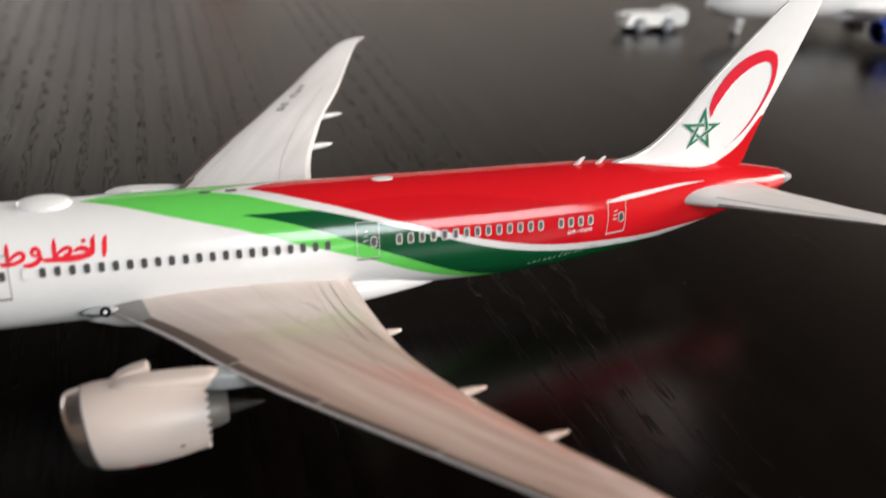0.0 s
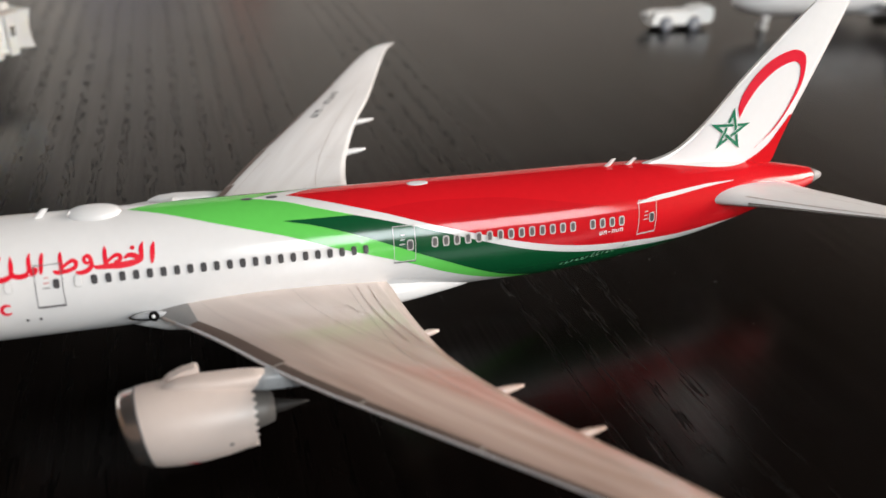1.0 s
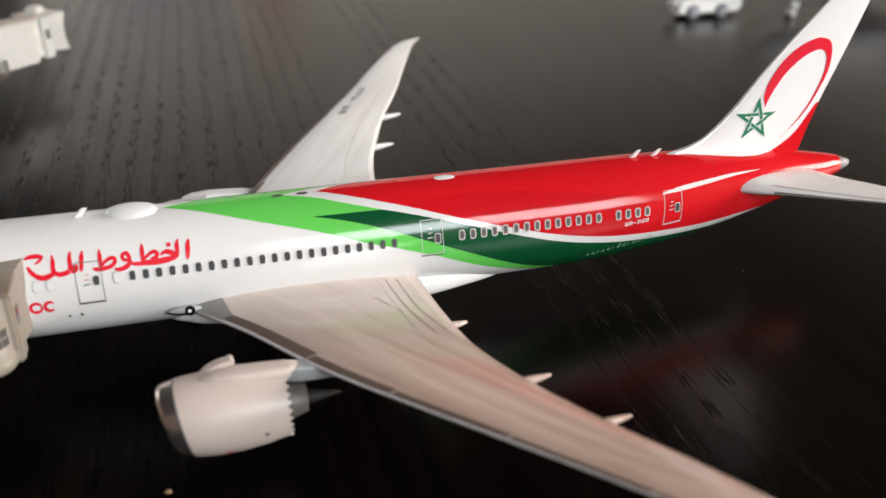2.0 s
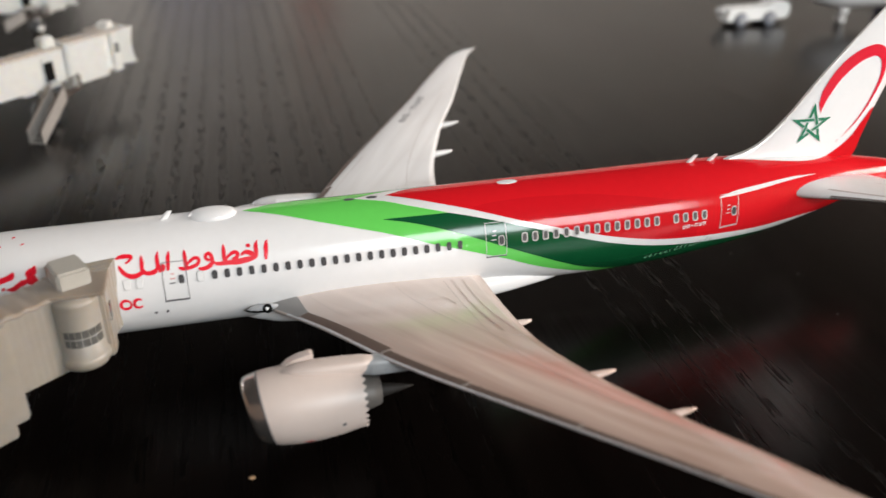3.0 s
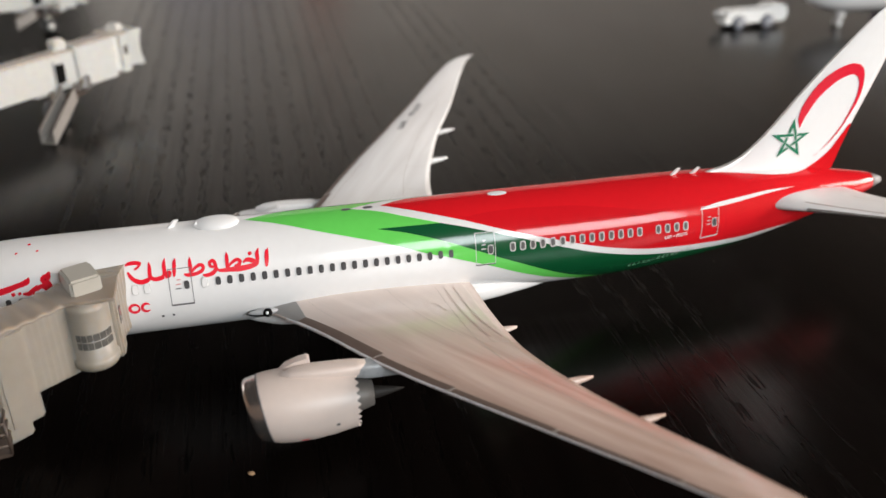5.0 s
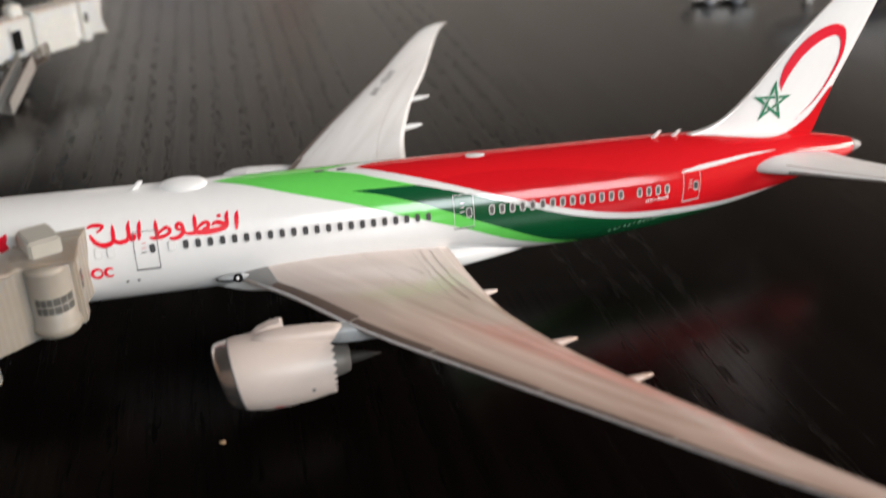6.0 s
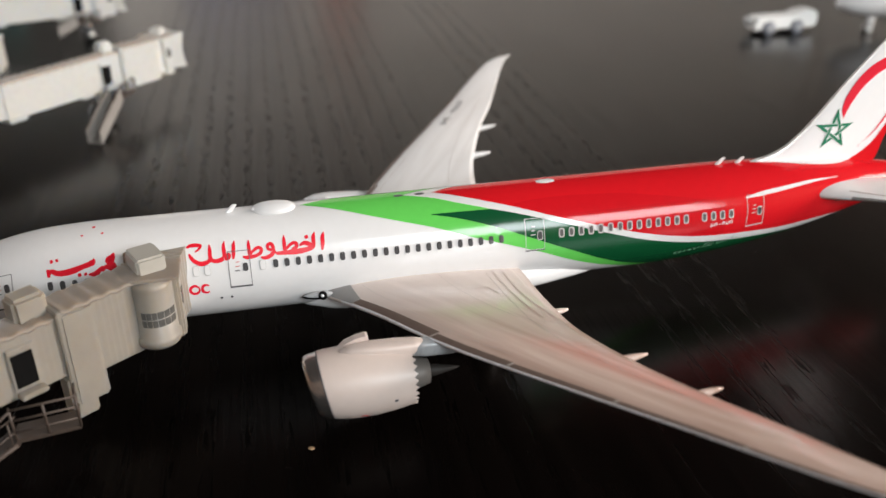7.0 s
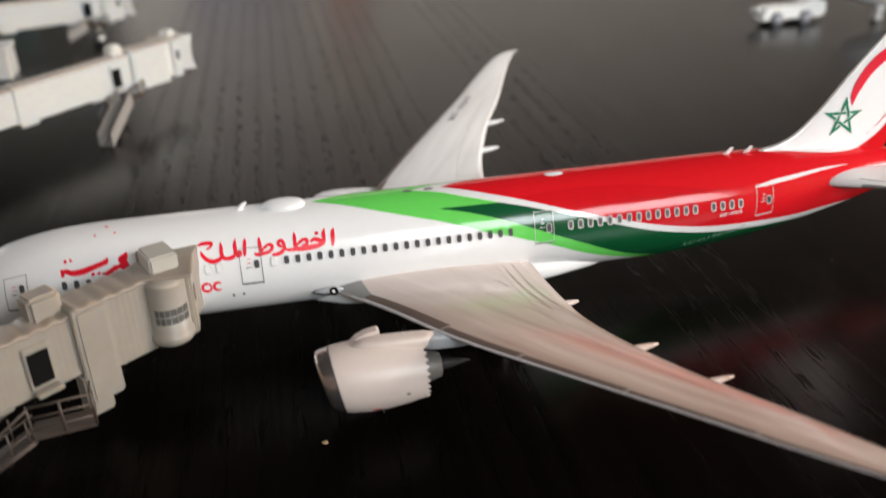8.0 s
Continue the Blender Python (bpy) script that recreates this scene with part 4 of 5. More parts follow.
def brush(*points):
    """A red brush shape on the hull through points of (x, angle, width)."""
    keys = [(i, *p) for i, p in enumerate(points)]
    total = len(points) - 1
    rows = []
    for k in range(8 * total + 1):
        u = k / 8
        x, a, w = curve(keys, u)
        x1, a1, _ = curve(keys, max(u - 0.06, 0))
        x2, a2, _ = curve(keys, min(u + 0.06, total))
        dx, dz = x2 - x1, (a2 - a1) * 0.05
        d = math.hypot(dx, dz) or 1
        w = 0.76 * w * (0.55 if k in (0, 8 * total) else 1)
        rows.append([fus(x - dz / d * w * q, a + dx / d * w * q / 0.05, 0.02) for q in (-1, -0.3, 0.3, 1)])
    part("red_brush_shape", grid(rows), LETTER_RED, hull)


brush((22.17, 46.4, 0.03), (22.09, 41.1, 0.13), (22.05, 33.3, 0.14), (22.00, 26.7, 0.08))
brush((21.68, 47.2, 0.03), (21.58, 41.7, 0.13), (21.57, 35.0, 0.13), (21.50, 31.0, 0.14), (21.22, 29.1, 0.17), (20.87, 28.2, 0.19), (20.53, 27.8, 0.19), (20.15, 28.0, 0.16), (19.76, 27.9, 0.13), (19.48, 28.4, 0.10))
brush((20.79, 33.4, 0.06), (20.96, 35.7, 0.12), (21.16, 35.8, 0.16), (21.38, 33.6, 0.16), (21.51, 31.7, 0.14))
brush((21.11, 41.8, 0.12), (21.30, 43.0, 0.12))
brush((19.99, 46.7, 0.03), (19.98, 41.1, 0.12), (19.97, 34.3, 0.12), (19.95, 29.2, 0.09))
brush((20.00, 30.6, 0.08), (20.22, 34.7, 0.10), (20.47, 37.4, 0.12), (20.63, 35.9, 0.13), (20.59, 32.3, 0.12), (20.35, 30.2, 0.12))
brush((19.48, 28.4, 0.10), (19.38, 31.3, 0.12), (19.36, 35.6, 0.12), (19.25, 39.1, 0.12), (19.08, 37.4, 0.11), (19.10, 33.7, 0.10), (19.28, 32.3, 0.10))
brush((19.38, 30.9, 0.12), (19.28, 27.7, 0.14), (19.08, 25.5, 0.14), (18.83, 24.8, 0.12), (18.67, 26.1, 0.05))
brush((18.08, 45.6, 0.03), (18.07, 39.7, 0.12), (18.08, 33.0, 0.12), (18.07, 28.3, 0.09))
brush((18.10, 29.7, 0.08), (18.32, 33.8, 0.10), (18.57, 36.3, 0.12), (18.73, 34.3, 0.12), (18.66, 30.3, 0.12), (18.42, 28.0, 0.12), (18.13, 27.2, 0.13), (17.90, 27.2, 0.12), (17.72, 28.7, 0.05))
brush((17.34, 46.2, 0.03), (17.28, 40.7, 0.12), (17.24, 32.1, 0.12), (17.21, 26.9, 0.07))
brush((16.82, 47.1, 0.03), (16.75, 40.9, 0.12), (16.76, 33.3, 0.13), (16.72, 29.0, 0.13))
brush((16.72, 29.0, 0.14), (16.87, 31.1, 0.13), (17.00, 31.6, 0.14), (16.95, 28.7, 0.13), (16.77, 27.9, 0.13))
brush((16.71, 28.8, 0.14), (16.51, 27.1, 0.15), (16.25, 26.7, 0.14), (16.05, 28.9, 0.14), (16.01, 32.2, 0.13), (16.02, 38.8, 0.12), (16.01, 45.1, 0.03))
brush((16.05, 28.9, 0.13), (15.83, 26.4, 0.15), (15.53, 25.3, 0.16), (15.24, 27.8, 0.14), (15.04, 32.1, 0.12), (14.93, 36.9, 0.07))
brush((14.82, 43.7, 0.07), (15.05, 45.4, 0.13), (15.38, 45.4, 0.14), (15.63, 44.0, 0.10))
brush((15.58, 44.0, 0.10), (15.44, 40.6, 0.08), (15.25, 38.4, 0.06))
brush((7.81, 36.7, 0.09), (7.85, 32.3, 0.12), (7.85, 28.2, 0.09))
brush((7.87, 31.7, 0.09), (8.00, 34.3, 0.15), (8.28, 31.6, 0.18), (8.67, 31.1, 0.21), (9.13, 32.7, 0.21), (9.55, 35.2, 0.18), (9.90, 37.2, 0.18), (10.08, 40.4, 0.12))
brush((10.12, 42.7, 0.06), (10.11, 38.4, 0.12), (9.95, 35.3, 0.09))
brush((7.95, 44.1, 0.12), (8.10, 44.9, 0.12))
brush((8.24, 44.5, 0.12), (8.36, 45.4, 0.12))
brush((9.27, 27.0, 0.12), (9.45, 27.7, 0.12))
brush((9.59, 26.8, 0.09), (9.74, 28.2, 0.09))
brush((10.57, 33.7, 0.09), (10.38, 30.1, 0.15), (10.10, 26.7, 0.15), (9.81, 26.8, 0.06))
brush((10.46, 29.3, 0.12), (10.74, 32.7, 0.15), (10.98, 30.3, 0.18), (11.12, 28.2, 0.15))
brush((11.18, 39.9, 0.18), (10.95, 41.1, 0.21), (10.82, 38.5, 0.18), (11.01, 35.0, 0.21), (11.13, 29.9, 0.21))
brush((10.99, 43.4, 0.09), (11.17, 45.4, 0.12))
brush((10.25, 26.9, 0.09), (10.38, 25.9, 0.09))
brush((9.48, 71.2, 0.09), (9.59, 72.4, 0.06))
brush((10.02, 83.6, 0.12), (10.16, 85.2, 0.09))
brush((10.49, 71.7, 0.09), (10.61, 72.9, 0.06))
for cx, gap in ((15.02, 0), (15.62, 70)):
    arc = [(cx + 0.22 * math.cos(radians(a)), -2.2 + 4.6 * math.sin(radians(a))) for a in range(gap // 2 + 5, 361 - gap // 2, 25)]
    if not gap:
        arc = [(cx + 0.24 * math.cos(radians(a)), -2.2 + 4.6 * math.sin(radians(a))) for a in range(0, 376, 25)]
    part("red_round_shape", hull_stroke(arc, 0.15, n=4), EMBLEM_RED, hull)
for x in (3.0, 3.5):
    part("red_bar", hull_sheet(x, x + 0.3, lambda q: 8, lambda q: 15, 0.02, 0.2, 4), EMBLEM_RED, hull)
# registration, on the tail and on the far wing, as bars
for k in range(6):
    x = 45.5 + 0.26 * k
    if k == 2:
        part("registration_bar", hull_sheet(x + 0.02, x + 0.16, lambda q: 2.6, lambda q: 3.5, 0.03, 0.2, 3), WHITE, hull)
        continue
    for x0, x1, a0, a1 in ((0, 0.05, 1.0, 5.2), (0.13, 0.18, 1.0, 5.2), (0.05, 0.13, 4.2, 5.2) if k % 2 else (0.05, 0.13, 1.0, 2.0)):
        part("registration_bar", hull_sheet(x + x0, x + x1, lambda q: a0, lambda q: a1, 0.03, 0.2, 3), WHITE, hull)
far_wing = [o for o in air.children if o.name.startswith("wing")][1]
for k in range(6):
    y = 17.6 + 0.66 * k
    if k == 2:
        part("registration_bar", wing_sheet(y + 0.08, y + 0.36, 0.30, 0.315, 1, 0.025, 0.3, 3), FAR_PRINT, far_wing)
        continue
    for y0, y1, c0, c1 in ((0, 0.13, 0.25, 0.36), (0.31, 0.44, 0.25, 0.36), (0.13, 0.31, 0.25, 0.278) if k % 2 else (0.13, 0.31, 0.332, 0.36)):
        part("registration_bar", wing_sheet(y + y0, y + y1, c0, c1, 1, 0.025, 0.3, 3), FAR_PRINT, far_wing)
# small script under the rear windows, as a row of thin slanted bars
SCRIPT = mat("pale green grey print", (0.30, 0.42, 0.34), 0.25, var=0.1, bump=0.0)
for k in range(14):
    x = 43.5 + 0.31 * k
    z = 3.32 + 0.052 * k
    tall = 0.42 if k in (6, 7, 12) else 0.24
    lean = 0.10 + 0.3 * (tall - 0.24)
    part("script_bar", hull_stroke([(x, hull_angle(x, z)), (x + lean, hull_angle(x + lean, z + tall))], 0.05, 0.03, 4), SCRIPT, hull)
    if k % 3 != 2:
        part("script_bar", hull_stroke([(x + 0.03, hull_angle(x + 0.03, z + 0.02)), (x + 0.24, hull_angle(x + 0.24, z + 0.05))], 0.045, 0.03, 4), SCRIPT, hull)

# roof fittings
for x, h, l in ((17.1, 0.44, 0.45), (47.0, 0.43, 0.45), (48.35, 0.38, 0.45)):
    top = fus(x, 90).z
    rows = [[Vector((x + dx * (1 - u * 0.35) + u * 0.42, dy * (1 - 0.5 * u), top - 0.05 + (h + 0.05) * u)) for dx, dy in ((-l / 2, 0), (-l / 4, -0.09), (l / 2, 0), (-l / 4, 0.09))] for u in (0, 0.5, 1)]
    part("antenna", loft(rows), WHITE, hull, "small white blade antenna", False)


def roof_bump(name, x0, x1, w, h, material, label, a=90):
    rows = []
    for k in range(17):
        u = k / 16
        r = math.sqrt(max(0.0004, 1 - (2 * u - 1) ** 2)) ** 0.8
        rows.append([fus(x0 + (x1 - x0) * u, a + math.degrees(w * r * math.cos(t) / 2.9), h * r * math.sin(t) + 0.004) for t in [math.pi * i / 14 for i in range(15)]])
    part(name, grid(rows), material, hull, label)


roof_bump("antenna_dome", 18.4, 20.85, 0.72, 0.38, WHITE, "smooth white antenna dome")
roof_bump("roof_port", 26.45, 27.05, 0.16, 0.03, INK, "")
roof_bump("roof_port", 27.7, 28.3, 0.16, 0.03, INK, "")
roof_bump("roof_plate", 35.1, 36.3, 0.28, 0.07, WHITE, "")
for x, a in ((16.35, -16), (16.9, -16)):
    plate_on_hull("static_port", window_mesh("static_port", 0.14, 0.14, INK), x, a, hull, 0.02)

# ---------------------------------------------------------------- the second model, far across the table
air2, hull2, tail2 = airliner("model_airliner", "plain white model airliner with dark blue engines", False)
air2.location = Vector((31 + 97.3, 57.9, 0)) * S
air2.rotation_euler[2] = radians(0)

# ---------------------------------------------------------------- jet bridges
def jet_bridge(label, turn=Matrix(), stair_turn=0.0, length=32.0, drive=-9.7, low=0.0, cut=0.0, reach=0.0, plastic=WHITE_PLASTIC, roof=WARM_ROOF, cap=CAP, steps_paint=STAIR):
    """A moulded passenger bridge. It points along +x: the hood ends at the origin, the tunnel runs back along -x.
    low: how far the landing is lowered; cut: the height at which the stair ends;
    reach: how far the front section is pushed in."""
    br = thing("jet_bridge", (0, 0, 0), label, "jet bridge", "jet bridges on the table")
    swing = pose(-9.6 if low else -9.2, -1.2, -low) @ pose(0, 0, 0, 0, 0, stair_turn) @ pose(10.4, 1.2, 0)

    def put(name, bm, material, words="", smooth=False, parent=None, with_cab=False, with_stair=False):
        if with_cab:
            bm.transform(turn)
        if with_stair:
            bm.transform(swing)
        return part(name, bm, material, parent or br, words, smooth)

    # hood: ribbed bellows with a flared, hollowed front
    rows = []
    for k in range(9):
        u = k / 8
        x = -1.3 + 1.3 * u
        w, zt, zb = 1.2 + 0.04 * (k % 2) + 0.38 * u, 7.0 + 0.04 * (k % 2) + 0.12 * u, 3.7 - 0.04 * (k % 2) - 0.15 * u
        rows.append([Vector((x + (0.42 * ((2 * z - zb - zt) / (zt - zb)) ** 2 - 0.12 if abs(y) > 1 else 0) * u, y, z)) for y, z in [(-w, zb + (zt - zb) * q / 6) for q in range(7)] + [(0, zt)] + [(w, zt + (zb - zt) * q / 6) for q in range(7)] + [(0, zb)]])
    put("hood", loft(rows), plastic, "ribbed hood that meets the fuselage", with_cab=True)
    cab = put("cab", box((-2.3, -1.25, 3.1), (-1.15, 1.5, 6.95), 0.12), plastic, "moulded plastic bridge cab", with_cab=True)
    rows = turned([(3.2, 0.75), (3.25, 1.04), (3.45, 1.17), (3.85, 1.15), (3.88, 1.05), (6.6, 1.05), (6.9, 1.02)], (-2.45, 0.1, 0), 40, "z")
    drum = put("cab_drum", loft(rows), plastic, "rounded operator's cabin", True, with_cab=True)
    # two bands of panes round the drum
    for z in (4.58, 5.04):
        for a, wide in ((-213, 2.2), (-198, 2.2), (-183, 2.2), (-168, 2.9), (-149, 2.9), (-130, 3.6)):
            a0 = radians(a)
            rows = [[Vector((-2.45 + 1.062 * math.cos(a0 + radians(wide * j)), 0.1 + 1.062 * math.sin(a0 + radians(wide * j)), z + 0.40 * i)) for j in range(7)] for i in range(2)]
            put("pane", grid(rows), CAB_GLASS, "", parent=drum, with_cab=True)
    put("cab_pane", box((-1.95, -1.29, 4.9), (-1.45, -1.22, 5.8), 0.02), CAB_GLASS, "small grey side pane", parent=cab, with_cab=True)
    put("roof_unit", box((-2.4, -0.45, 6.9) if low else (-2.2, -0.3, 6.9), (-0.6, 1.05, 7.95) if low else (-0.8, 0.9, 7.7), 0.12, None, Matrix.Translation((-1.4, 0.3, 0)) @ pose(0, 0, 0, 0, 0, 24) @ Matrix.Translation((1.4, -0.3, 0))), cap, "white roof unit", with_cab=True)
    put("cab_roof", box((-3.1, -1.4, 6.95), (-0.9, 1.6, 7.12), 0.05), roof, "flat cab roof", parent=cab, with_cab=True)

    # tunnel: telescoping sections with softly corrugated walls and roof
    def corrugated(x0, x1, ring, depth, mid, pitch=0.62):
        rows = []
        for x in steps(x0, x1, pitch / 6):
            a = depth * math.cos(2 * math.pi * (x - x0) / pitch)
            rows.append([Vector((x, mid + y + math.copysign(a, y) * side, z + a * (1 - side))) for y, z, side in ring])
        return loft(rows)

    for name, x0, x1, w, z0, z1, mid in (("tunnel_front", -7.6, -3.2 - reach, 0.98, 3.05, 7.05, -0.37), ("tunnel_rear", -20.5, -7.5, 0.82, 3.5, 6.8, -0.34), ("tunnel_end", -length, -20.4, 0.7, 3.65, 6.65, -0.32)):
        wall = [(-w + 0.1, z0), (-w, z0 + 0.02), (-w, z0 + 0.1), (-w, z1 - 0.15), (-w, z1 - 0.1), (-w + 0.1, z1 - 0.08)]
        ring = [(y, z, 1) for y, z in wall] + [(-y, z, 1) for y, z in reversed(wall)]
        body = put(name, corrugated(x0, x1, ring, 0.035 if x1 > -4 else 0.012, mid), plastic, "moulded plastic tunnel section", True)
        ring = [(-w - 0.05, z1 - 0.16, 0), (-w - 0.07, z1 - 0.06, 0), (-w - 0.03, z1, 0), (-w + 0.15, z1 + 0.05, 0)]
        ring += [(-y, z, s) for y, z, s in reversed(ring)]
        put("roof", corrugated(x0 - 0.02, x1 + 0.02, ring, 0.045, mid, 0.85), roof, "ribbed roof, coloured by the warm light above", True, body)
    put("skirt", box((-20.4, -1.2, 3.2), (-18.6, 0.5, 3.6), 0.08), plastic)
    put("skirt", box((-12.6, -1.1, 3.25), (-11.2, 0.45, 3.6), 0.08), plastic)
    put("collar", box((-7.85, -1.42, 3.2), (-7.5, 0.68, 7.1), 0.06), plastic, "collar between the sections")
    put("side_panel", box((-7.75, -1.47, 1.65 if low else 3.1), (-6.0, -1.2, 6.95), 0.14), plastic, "flat panel over the lifting column")
    put("lift_block", box((-8.0, -1.42, 0.95 if low else 2.8), (-6.7, -0.4, 3.4), 0.12), plastic, "block of the lifting column")
    put("roof_box", box((-9.3, -0.6, 6.6), (-7.7, 0.66, 8.0) if low else (-7.9, 0.55, 7.8), 0.18), plastic, "large rounded roof box")
    # wheels of the drive column
    for s in (-1, 1):
        w = put("wheel", loft(turned([(-0.4, 0.5), (-0.36, 0.85), (0, 0.95), (0.36, 0.85), (0.4, 0.5)], (drive, 0.3 + s * 0.7, 0.95), 24, "y")), DARK, "black drive wheel", True)
        put("hub", loft(turned([(-0.43, 0.42), (0.43, 0.42)], (drive, 0.3 + s * 0.7, 0.95), 16, "y")), cap, "", True, parent=w)
    put("drive_beam", box((drive - 0.7, -0.4, 0.7), (drive + 0.7, 1.0, 1.25), 0.08), DARK)
    put("drive_column", box((drive - 0.35, -0.2, 1.2), (drive + 0.35, 0.4, 4.0), 0.05), plastic)
    # service door, landing and stair on the near side
    dr = put("service_door", box((-10.35, -1.30, 3.9), (-9.05, -1.14, 6.2), 0.05), plastic, "framed service door")
    put("door_pane", box((-10.22, -1.33, 4.08), (-9.2, -1.28, 5.85), 0.02), VOID, "black pane", parent=dr)
    put("door_step", box((-10.3, -1.8, 3.62), (-9.0, -1.2, 3.86), 0.07), plastic, "", parent=dr)
    land = put("landing", box((-11.4, -2.55, 2.75), (-8.6, -1.2, 2.95), 0.03), RAIL, "grey brown service landing", with_stair=True)
    for x in (-11.4, -10.0, -8.6):
        put("rail_post", rod((x, -2.5, 2.9), (x, -2.5, 4.15 + 0.5 * low), 0.07), RAIL, "", True, land, with_stair=True)
    for z in (3.3 + 0.1 * low, 3.75 + 0.3 * low, 4.15 + 0.5 * low):
        put("rail", rod((-11.4, -2.5, z), (-8.6, -2.5, z), 0.06), RAIL, "", True, land, with_stair=True)
        put("rail", rod((-8.6, -2.5, z), (-8.6, -1.4, z), 0.06), RAIL, "", True, land, with_stair=True)
    stair = put("stair", box((-11.5, -2.55, 2.6), (-11.3, -1.25, 2.8)), steps_paint, "narrow service stair with rails", with_stair=True)
    foot = low + cut
    run = 4.7 * (2.7 - foot) / 2.7
    for k in range(int(11 * (2.7 - foot) / 2.7)):
        x, z = -11.5 - 0.42 * k, 2.62 - 0.25 * k
        put("tread", box((x - 0.42, -2.45, z - 0.12), (x, -1.35, z)), steps_paint, parent=stair, with_stair=True)
    for y in (-2.55, -1.25):
        put("stringer", rod((-11.4, y, 2.7), (-11.4 - run, y, foot), 0.13), steps_paint, "", True, stair, with_stair=True)
        put("handrail", rod((-11.4, y, 4.1 + 0.5 * low), (-11.4 - run, y, foot + 1.3), 0.07), RAIL, "", True, stair, with_stair=True)
        put("handrail", rod((-11.4, y, 3.4), (-11.4 - run, y, foot + 0.65), 0.05), RAIL, "", True, stair, with_stair=True)
        if not low:
            slope = [Vector((-11.4, y, 2.6)), Vector((-11.4 - run, y, foot + 0.05)), Vector((-11.4 - run, y, foot + 1.3)), Vector((-11.4, y, 3.95))]
            rows = [[p + Vector((0, w, 0)) for p in slope] for w in (-0.06, 0.06)]
            put("side_board", loft(rows), steps_paint, "", parent=stair, with_stair=True)
        for k in range(int(6 * run / 4.7)):
            x = -11.6 - 0.88 * k
            z = 2.6 - 0.575 * (-11.5 - x)
            put("baluster", rod((x, y, z), (x, y, z + 1.4), 0.05), RAIL, "", True, stair, with_stair=True)
    return br


CAB_GLASS = mat("smoky grey cab pane", (0.115, 0.11, 0.10), 0.2, var=0.25)
at = pose(14.65, -2.1, 0, 0, 0, 36)
# Near bridge gets the shaded plastics, and the dark rail colour for its stair.
near = jet_bridge("off-white plastic jet bridge, coloured as shaded, with its hood against the airliner", at.inverted() @ pose(13.2, -2.45, 0, 0, 0, 90), -26, drive=-23.0, low=0.95, plastic=BRIDGE_SHADED, roof=BRIDGE_ROOF_SHADED, cap=SHADED_CAP, steps_paint=RAIL)
near.matrix_world = Matrix.Translation(at.translation * S) @ pose(0, 0, 0, 0, 0, 36)
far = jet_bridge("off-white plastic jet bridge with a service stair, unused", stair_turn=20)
far.matrix_world = pose(*[v * S for v in (11.6, 48.9, 0)], 0, 0, 46.5)
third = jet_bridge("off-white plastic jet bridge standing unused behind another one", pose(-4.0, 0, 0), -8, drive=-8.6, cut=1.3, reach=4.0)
third.matrix_world = pose(*[v * S for v in (7.25, 80.5, 0)], 0, 0, 20)

block = thing("support_block", (-11.8, 64.5, 0), "plain white plastic support block beside a jet bridge", "toy block")
part("column", box((-14.5, 62.6, 0), (-9.0, 66.5, 3.4), 0.15), WHITE_PLASTIC, block, "", False)
part("cap", box((-14.7, 62.4, 3.35), (-8.8, 66.7, 3.8), 0.12), WHITE_PLASTIC, block, "", False)
teal = thing("toy_block", (-24, 120, 0), "dull teal green toy block behind the jet bridges", "toy block")
part("body", box((-32, 118, 0), (-18.5, 124, 7.2), 0.3), mat("teal enamel", (0.07, 0.16, 0.15), 0.4), teal, "", False)
part("lid", box((-32.2, 117.8, 7.2), (-18.3, 124.2, 7.7), 0.15), mat("pale teal enamel", (0.10, 0.20, 0.19), 0.4), teal, "", False)

# ---------------------------------------------------------------- a small service vehicle
van = thing("service_vehicle", (90.7, 60.7, 0), "small white toy airport service vehicle", "toy vehicle")
side = [(86.7, 0.62), (86.5, 1.2), (86.9, 2.15), (87.3, 2.3), (92.6, 2.42), (93.4, 2.9), (95.5, 2.95), (96.0, 2.4), (96.1, 1.3), (95.6, 0.75)]
rows = []
for y, k in ((59.5, 0.94), (59.62, 1.0), (61.8, 1.0), (61.92, 0.94)):
    rows.append([Vector((91.3 + (x - 91.3) * k, y, 1.6 + (z - 1.6) * k)) for x, z in side])
body = part("body", loft(rows), VEHICLE, van, "white enamel body", False)
part("rear_unit", box((85.5, 59.9, 1.35), (86.7, 61.4, 2.35), 0.3), PALE, body, "small grey unit at the rear")
part("underside", box((87.0, 59.8, 0.42), (95.4, 61.7, 0.68), 0.05), DARK, body)
part("lamp_bar", box((94.0, 60.0, 2.9), (94.8, 61.4, 3.15), 0.1), VEHICLE, body)
for x in (88.7, 93.0):
    for y, out in ((59.48, -1), (61.94, 1)):
        part("wheel_arch", loft(turned([(-0.03, 0.98), (0.03, 0.98)], (x, y, 0.84), 24, "y")), GREY_PRINT, body)
        w = part("wheel", loft(turned([(-0.2, 0.5), (-0.18, 0.74), (0, 0.8), (0.18, 0.74), (0.2, 0.5)], (x, y + 0.1 * out, 0.8), 24, "y")), TYRE, van, "grey toy wheel")
        part("hub", loft(turned([(-0.03, 0.36), (0.03, 0.3)], (x, y + 0.31 * out, 0.8), 16, "y")), PALE, w)

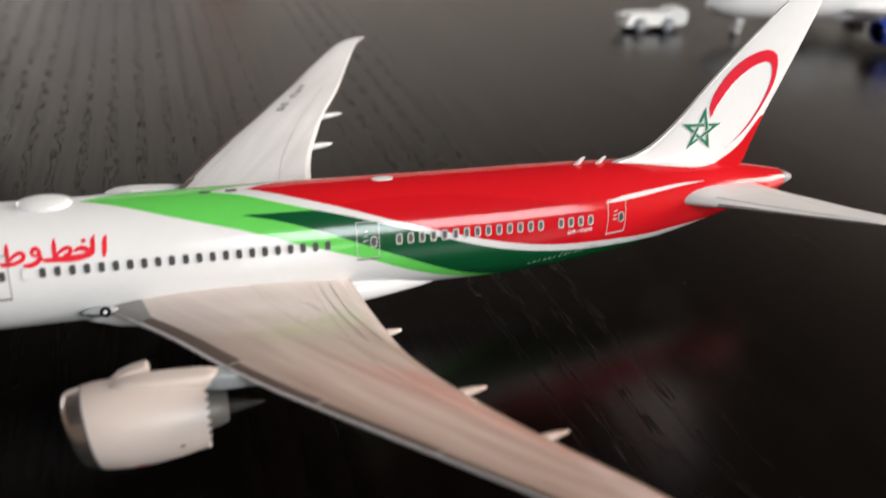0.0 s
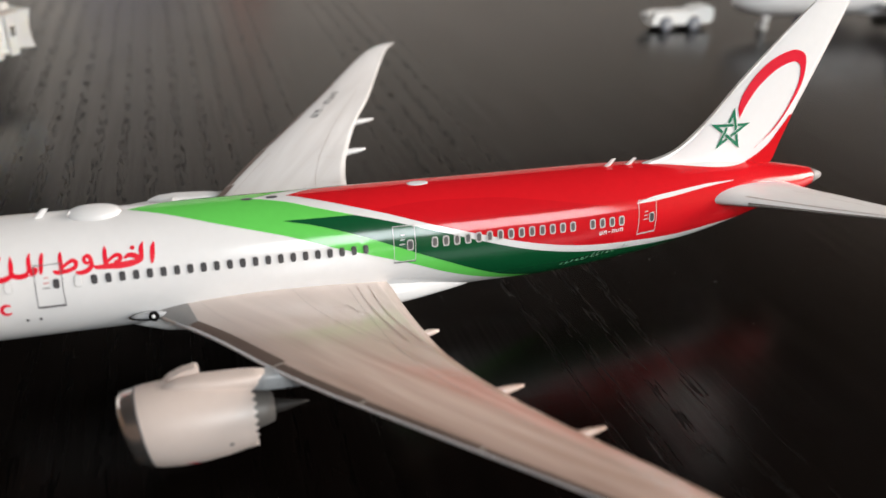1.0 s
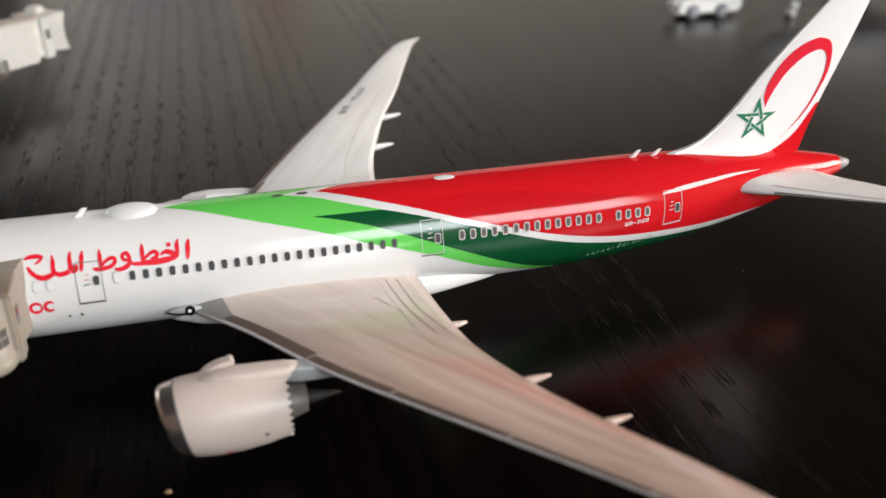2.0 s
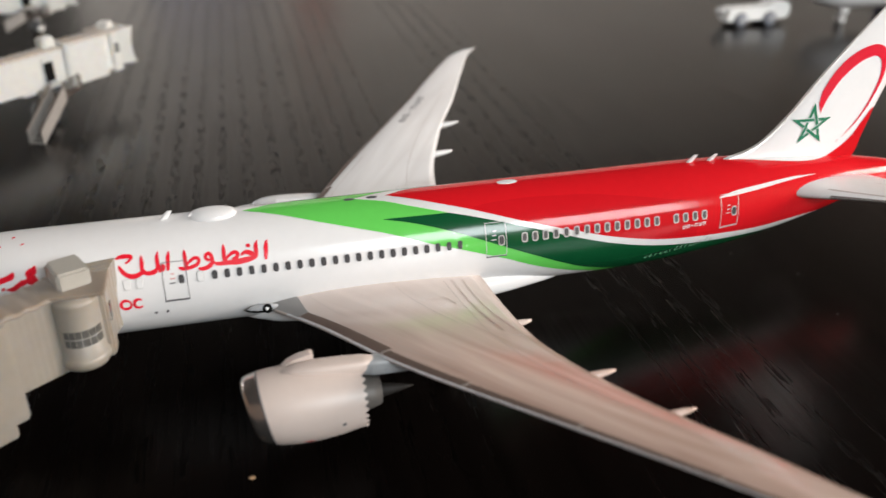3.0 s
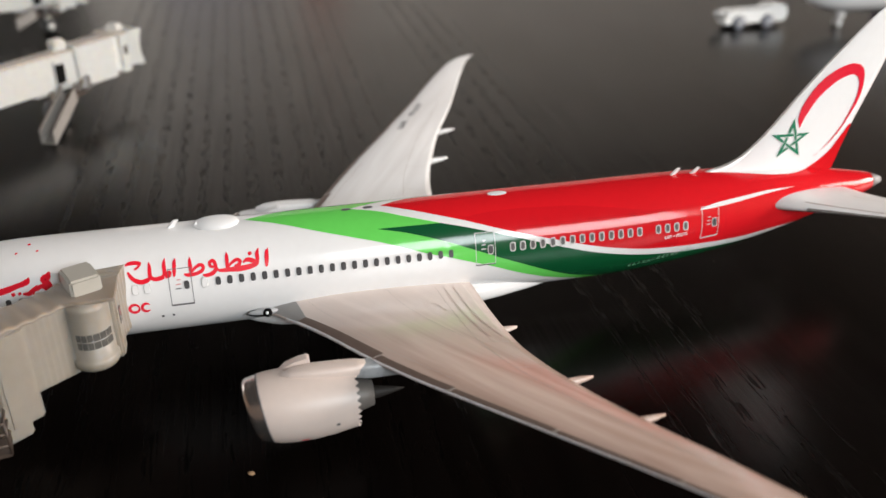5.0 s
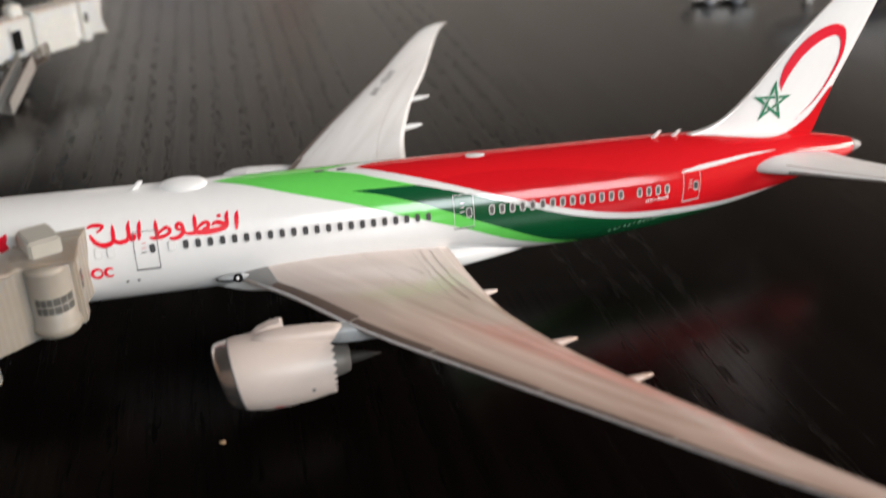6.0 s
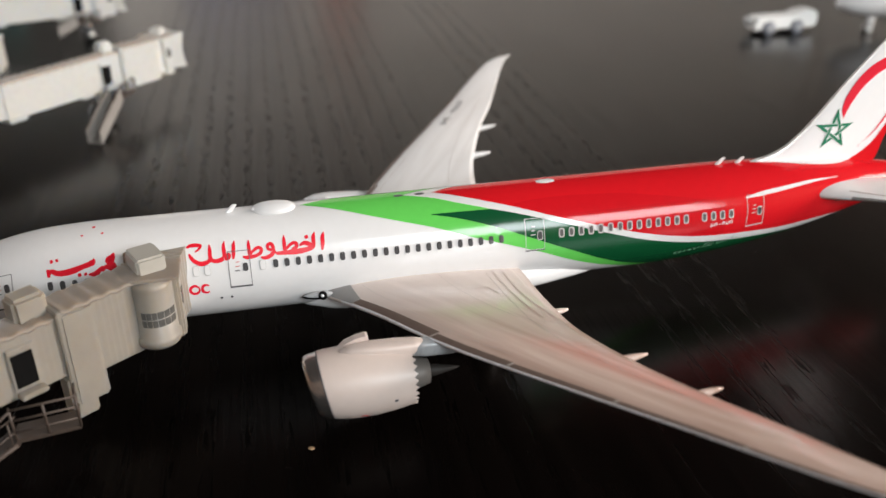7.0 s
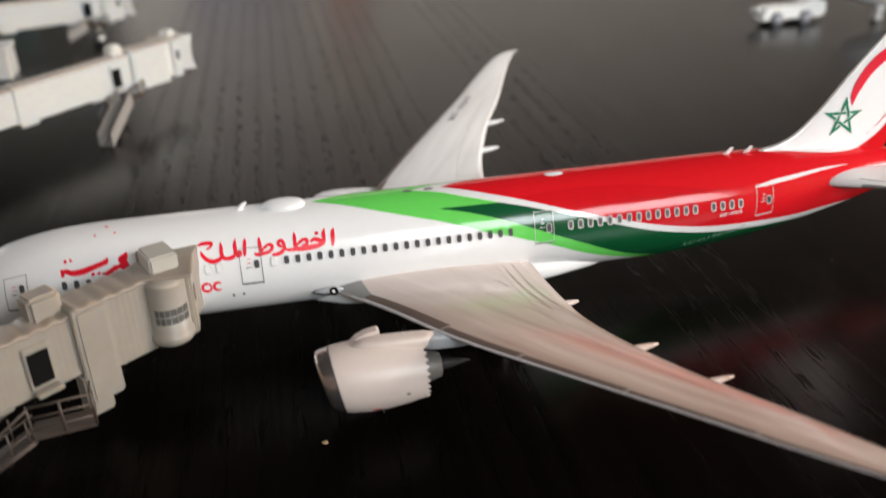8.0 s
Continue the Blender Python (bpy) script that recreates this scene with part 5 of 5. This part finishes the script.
# two unseen framed panels, added on the far wall to tint the table's reflection
for words, x0, x1, z1, ink in (("added blue panel on the unseen wall, tinting the table's reflection", -0.20, 0.27, 0.705, (0.09, 0.11, 0.36)), ("added red panel on the unseen wall, tinting the table's reflection", 0.42, 0.60, 0.79, (0.70, 0.09, 0.06))):
    picture = thing("tint_panel", ((x0 + x1) / 2 / S, 3.985 / S, 0.38 / S), words, "picture")
    part("board", box((x0 / S, 3.982 / S, 0.38 / S), (x1 / S, 3.998 / S, z1 / S), 0.5), mat("matt print", ink, 0.6, var=0.1, grain=40), picture)
    rim = None
    for a0, a1, c0, c1 in ((x0 - 0.015, x1 + 0.015, 0.365, 0.38), (x0 - 0.015, x1 + 0.015, z1, z1 + 0.015), (x0 - 0.015, x0, 0.38, z1), (x1, x1 + 0.015, 0.38, z1)):
        rim = join(rim, box((a0 / S, 3.976 / S, c0 / S), (a1 / S, 3.998 / S, c1 / S), 0.4))
    part("frame", rim, DARK, picture, "thin black frame", False)

# a crumb on the table
bm = bmesh.new()
bmesh.ops.create_icosphere(bm, subdivisions=2, radius=0.115)
for v in bm.verts:
    v.co = Vector((v.co.x * 1.5, v.co.y, v.co.z * 0.6)) * (1 + 0.3 * noise.noise(v.co * 9)) + Vector((20.12, -11.53, 0.08))
crumb = thing("crumb", (20.12, -11.53, 0), "tiny light brown crumb on the dark table", "crumb")
part("bit", bm, mat("tan crumb", (0.35, 0.22, 0.12), 0.7, var=0.2), crumb)

# dust on the table beyond the tail and before the wing
random.seed(7)
dust = thing("dust", (60, 0, 0), "tiny pale specks of dust on the dark table", "dust", "", "stuff")
bm = None
for k in range(54):
    x, y = (random.uniform(46, 86), random.uniform(-9, 24)) if k < 48 else (random.uniform(18, 48), random.uniform(-24, -6))
    speck = bmesh.new()
    bmesh.ops.create_icosphere(speck, subdivisions=1, radius=random.choice((0.016, 0.02, 0.024, 0.034)))
    bmesh.ops.scale(speck, vec=(random.uniform(0.7, 2.2), 1, 0.5), verts=speck.verts)
    bmesh.ops.translate(speck, vec=(x, y, 0.012), verts=speck.verts)
    bm = join(bm, speck)
part("specks", bm, mat("pale grey dust", (0.30, 0.285, 0.27), 0.9, var=0.2), dust)
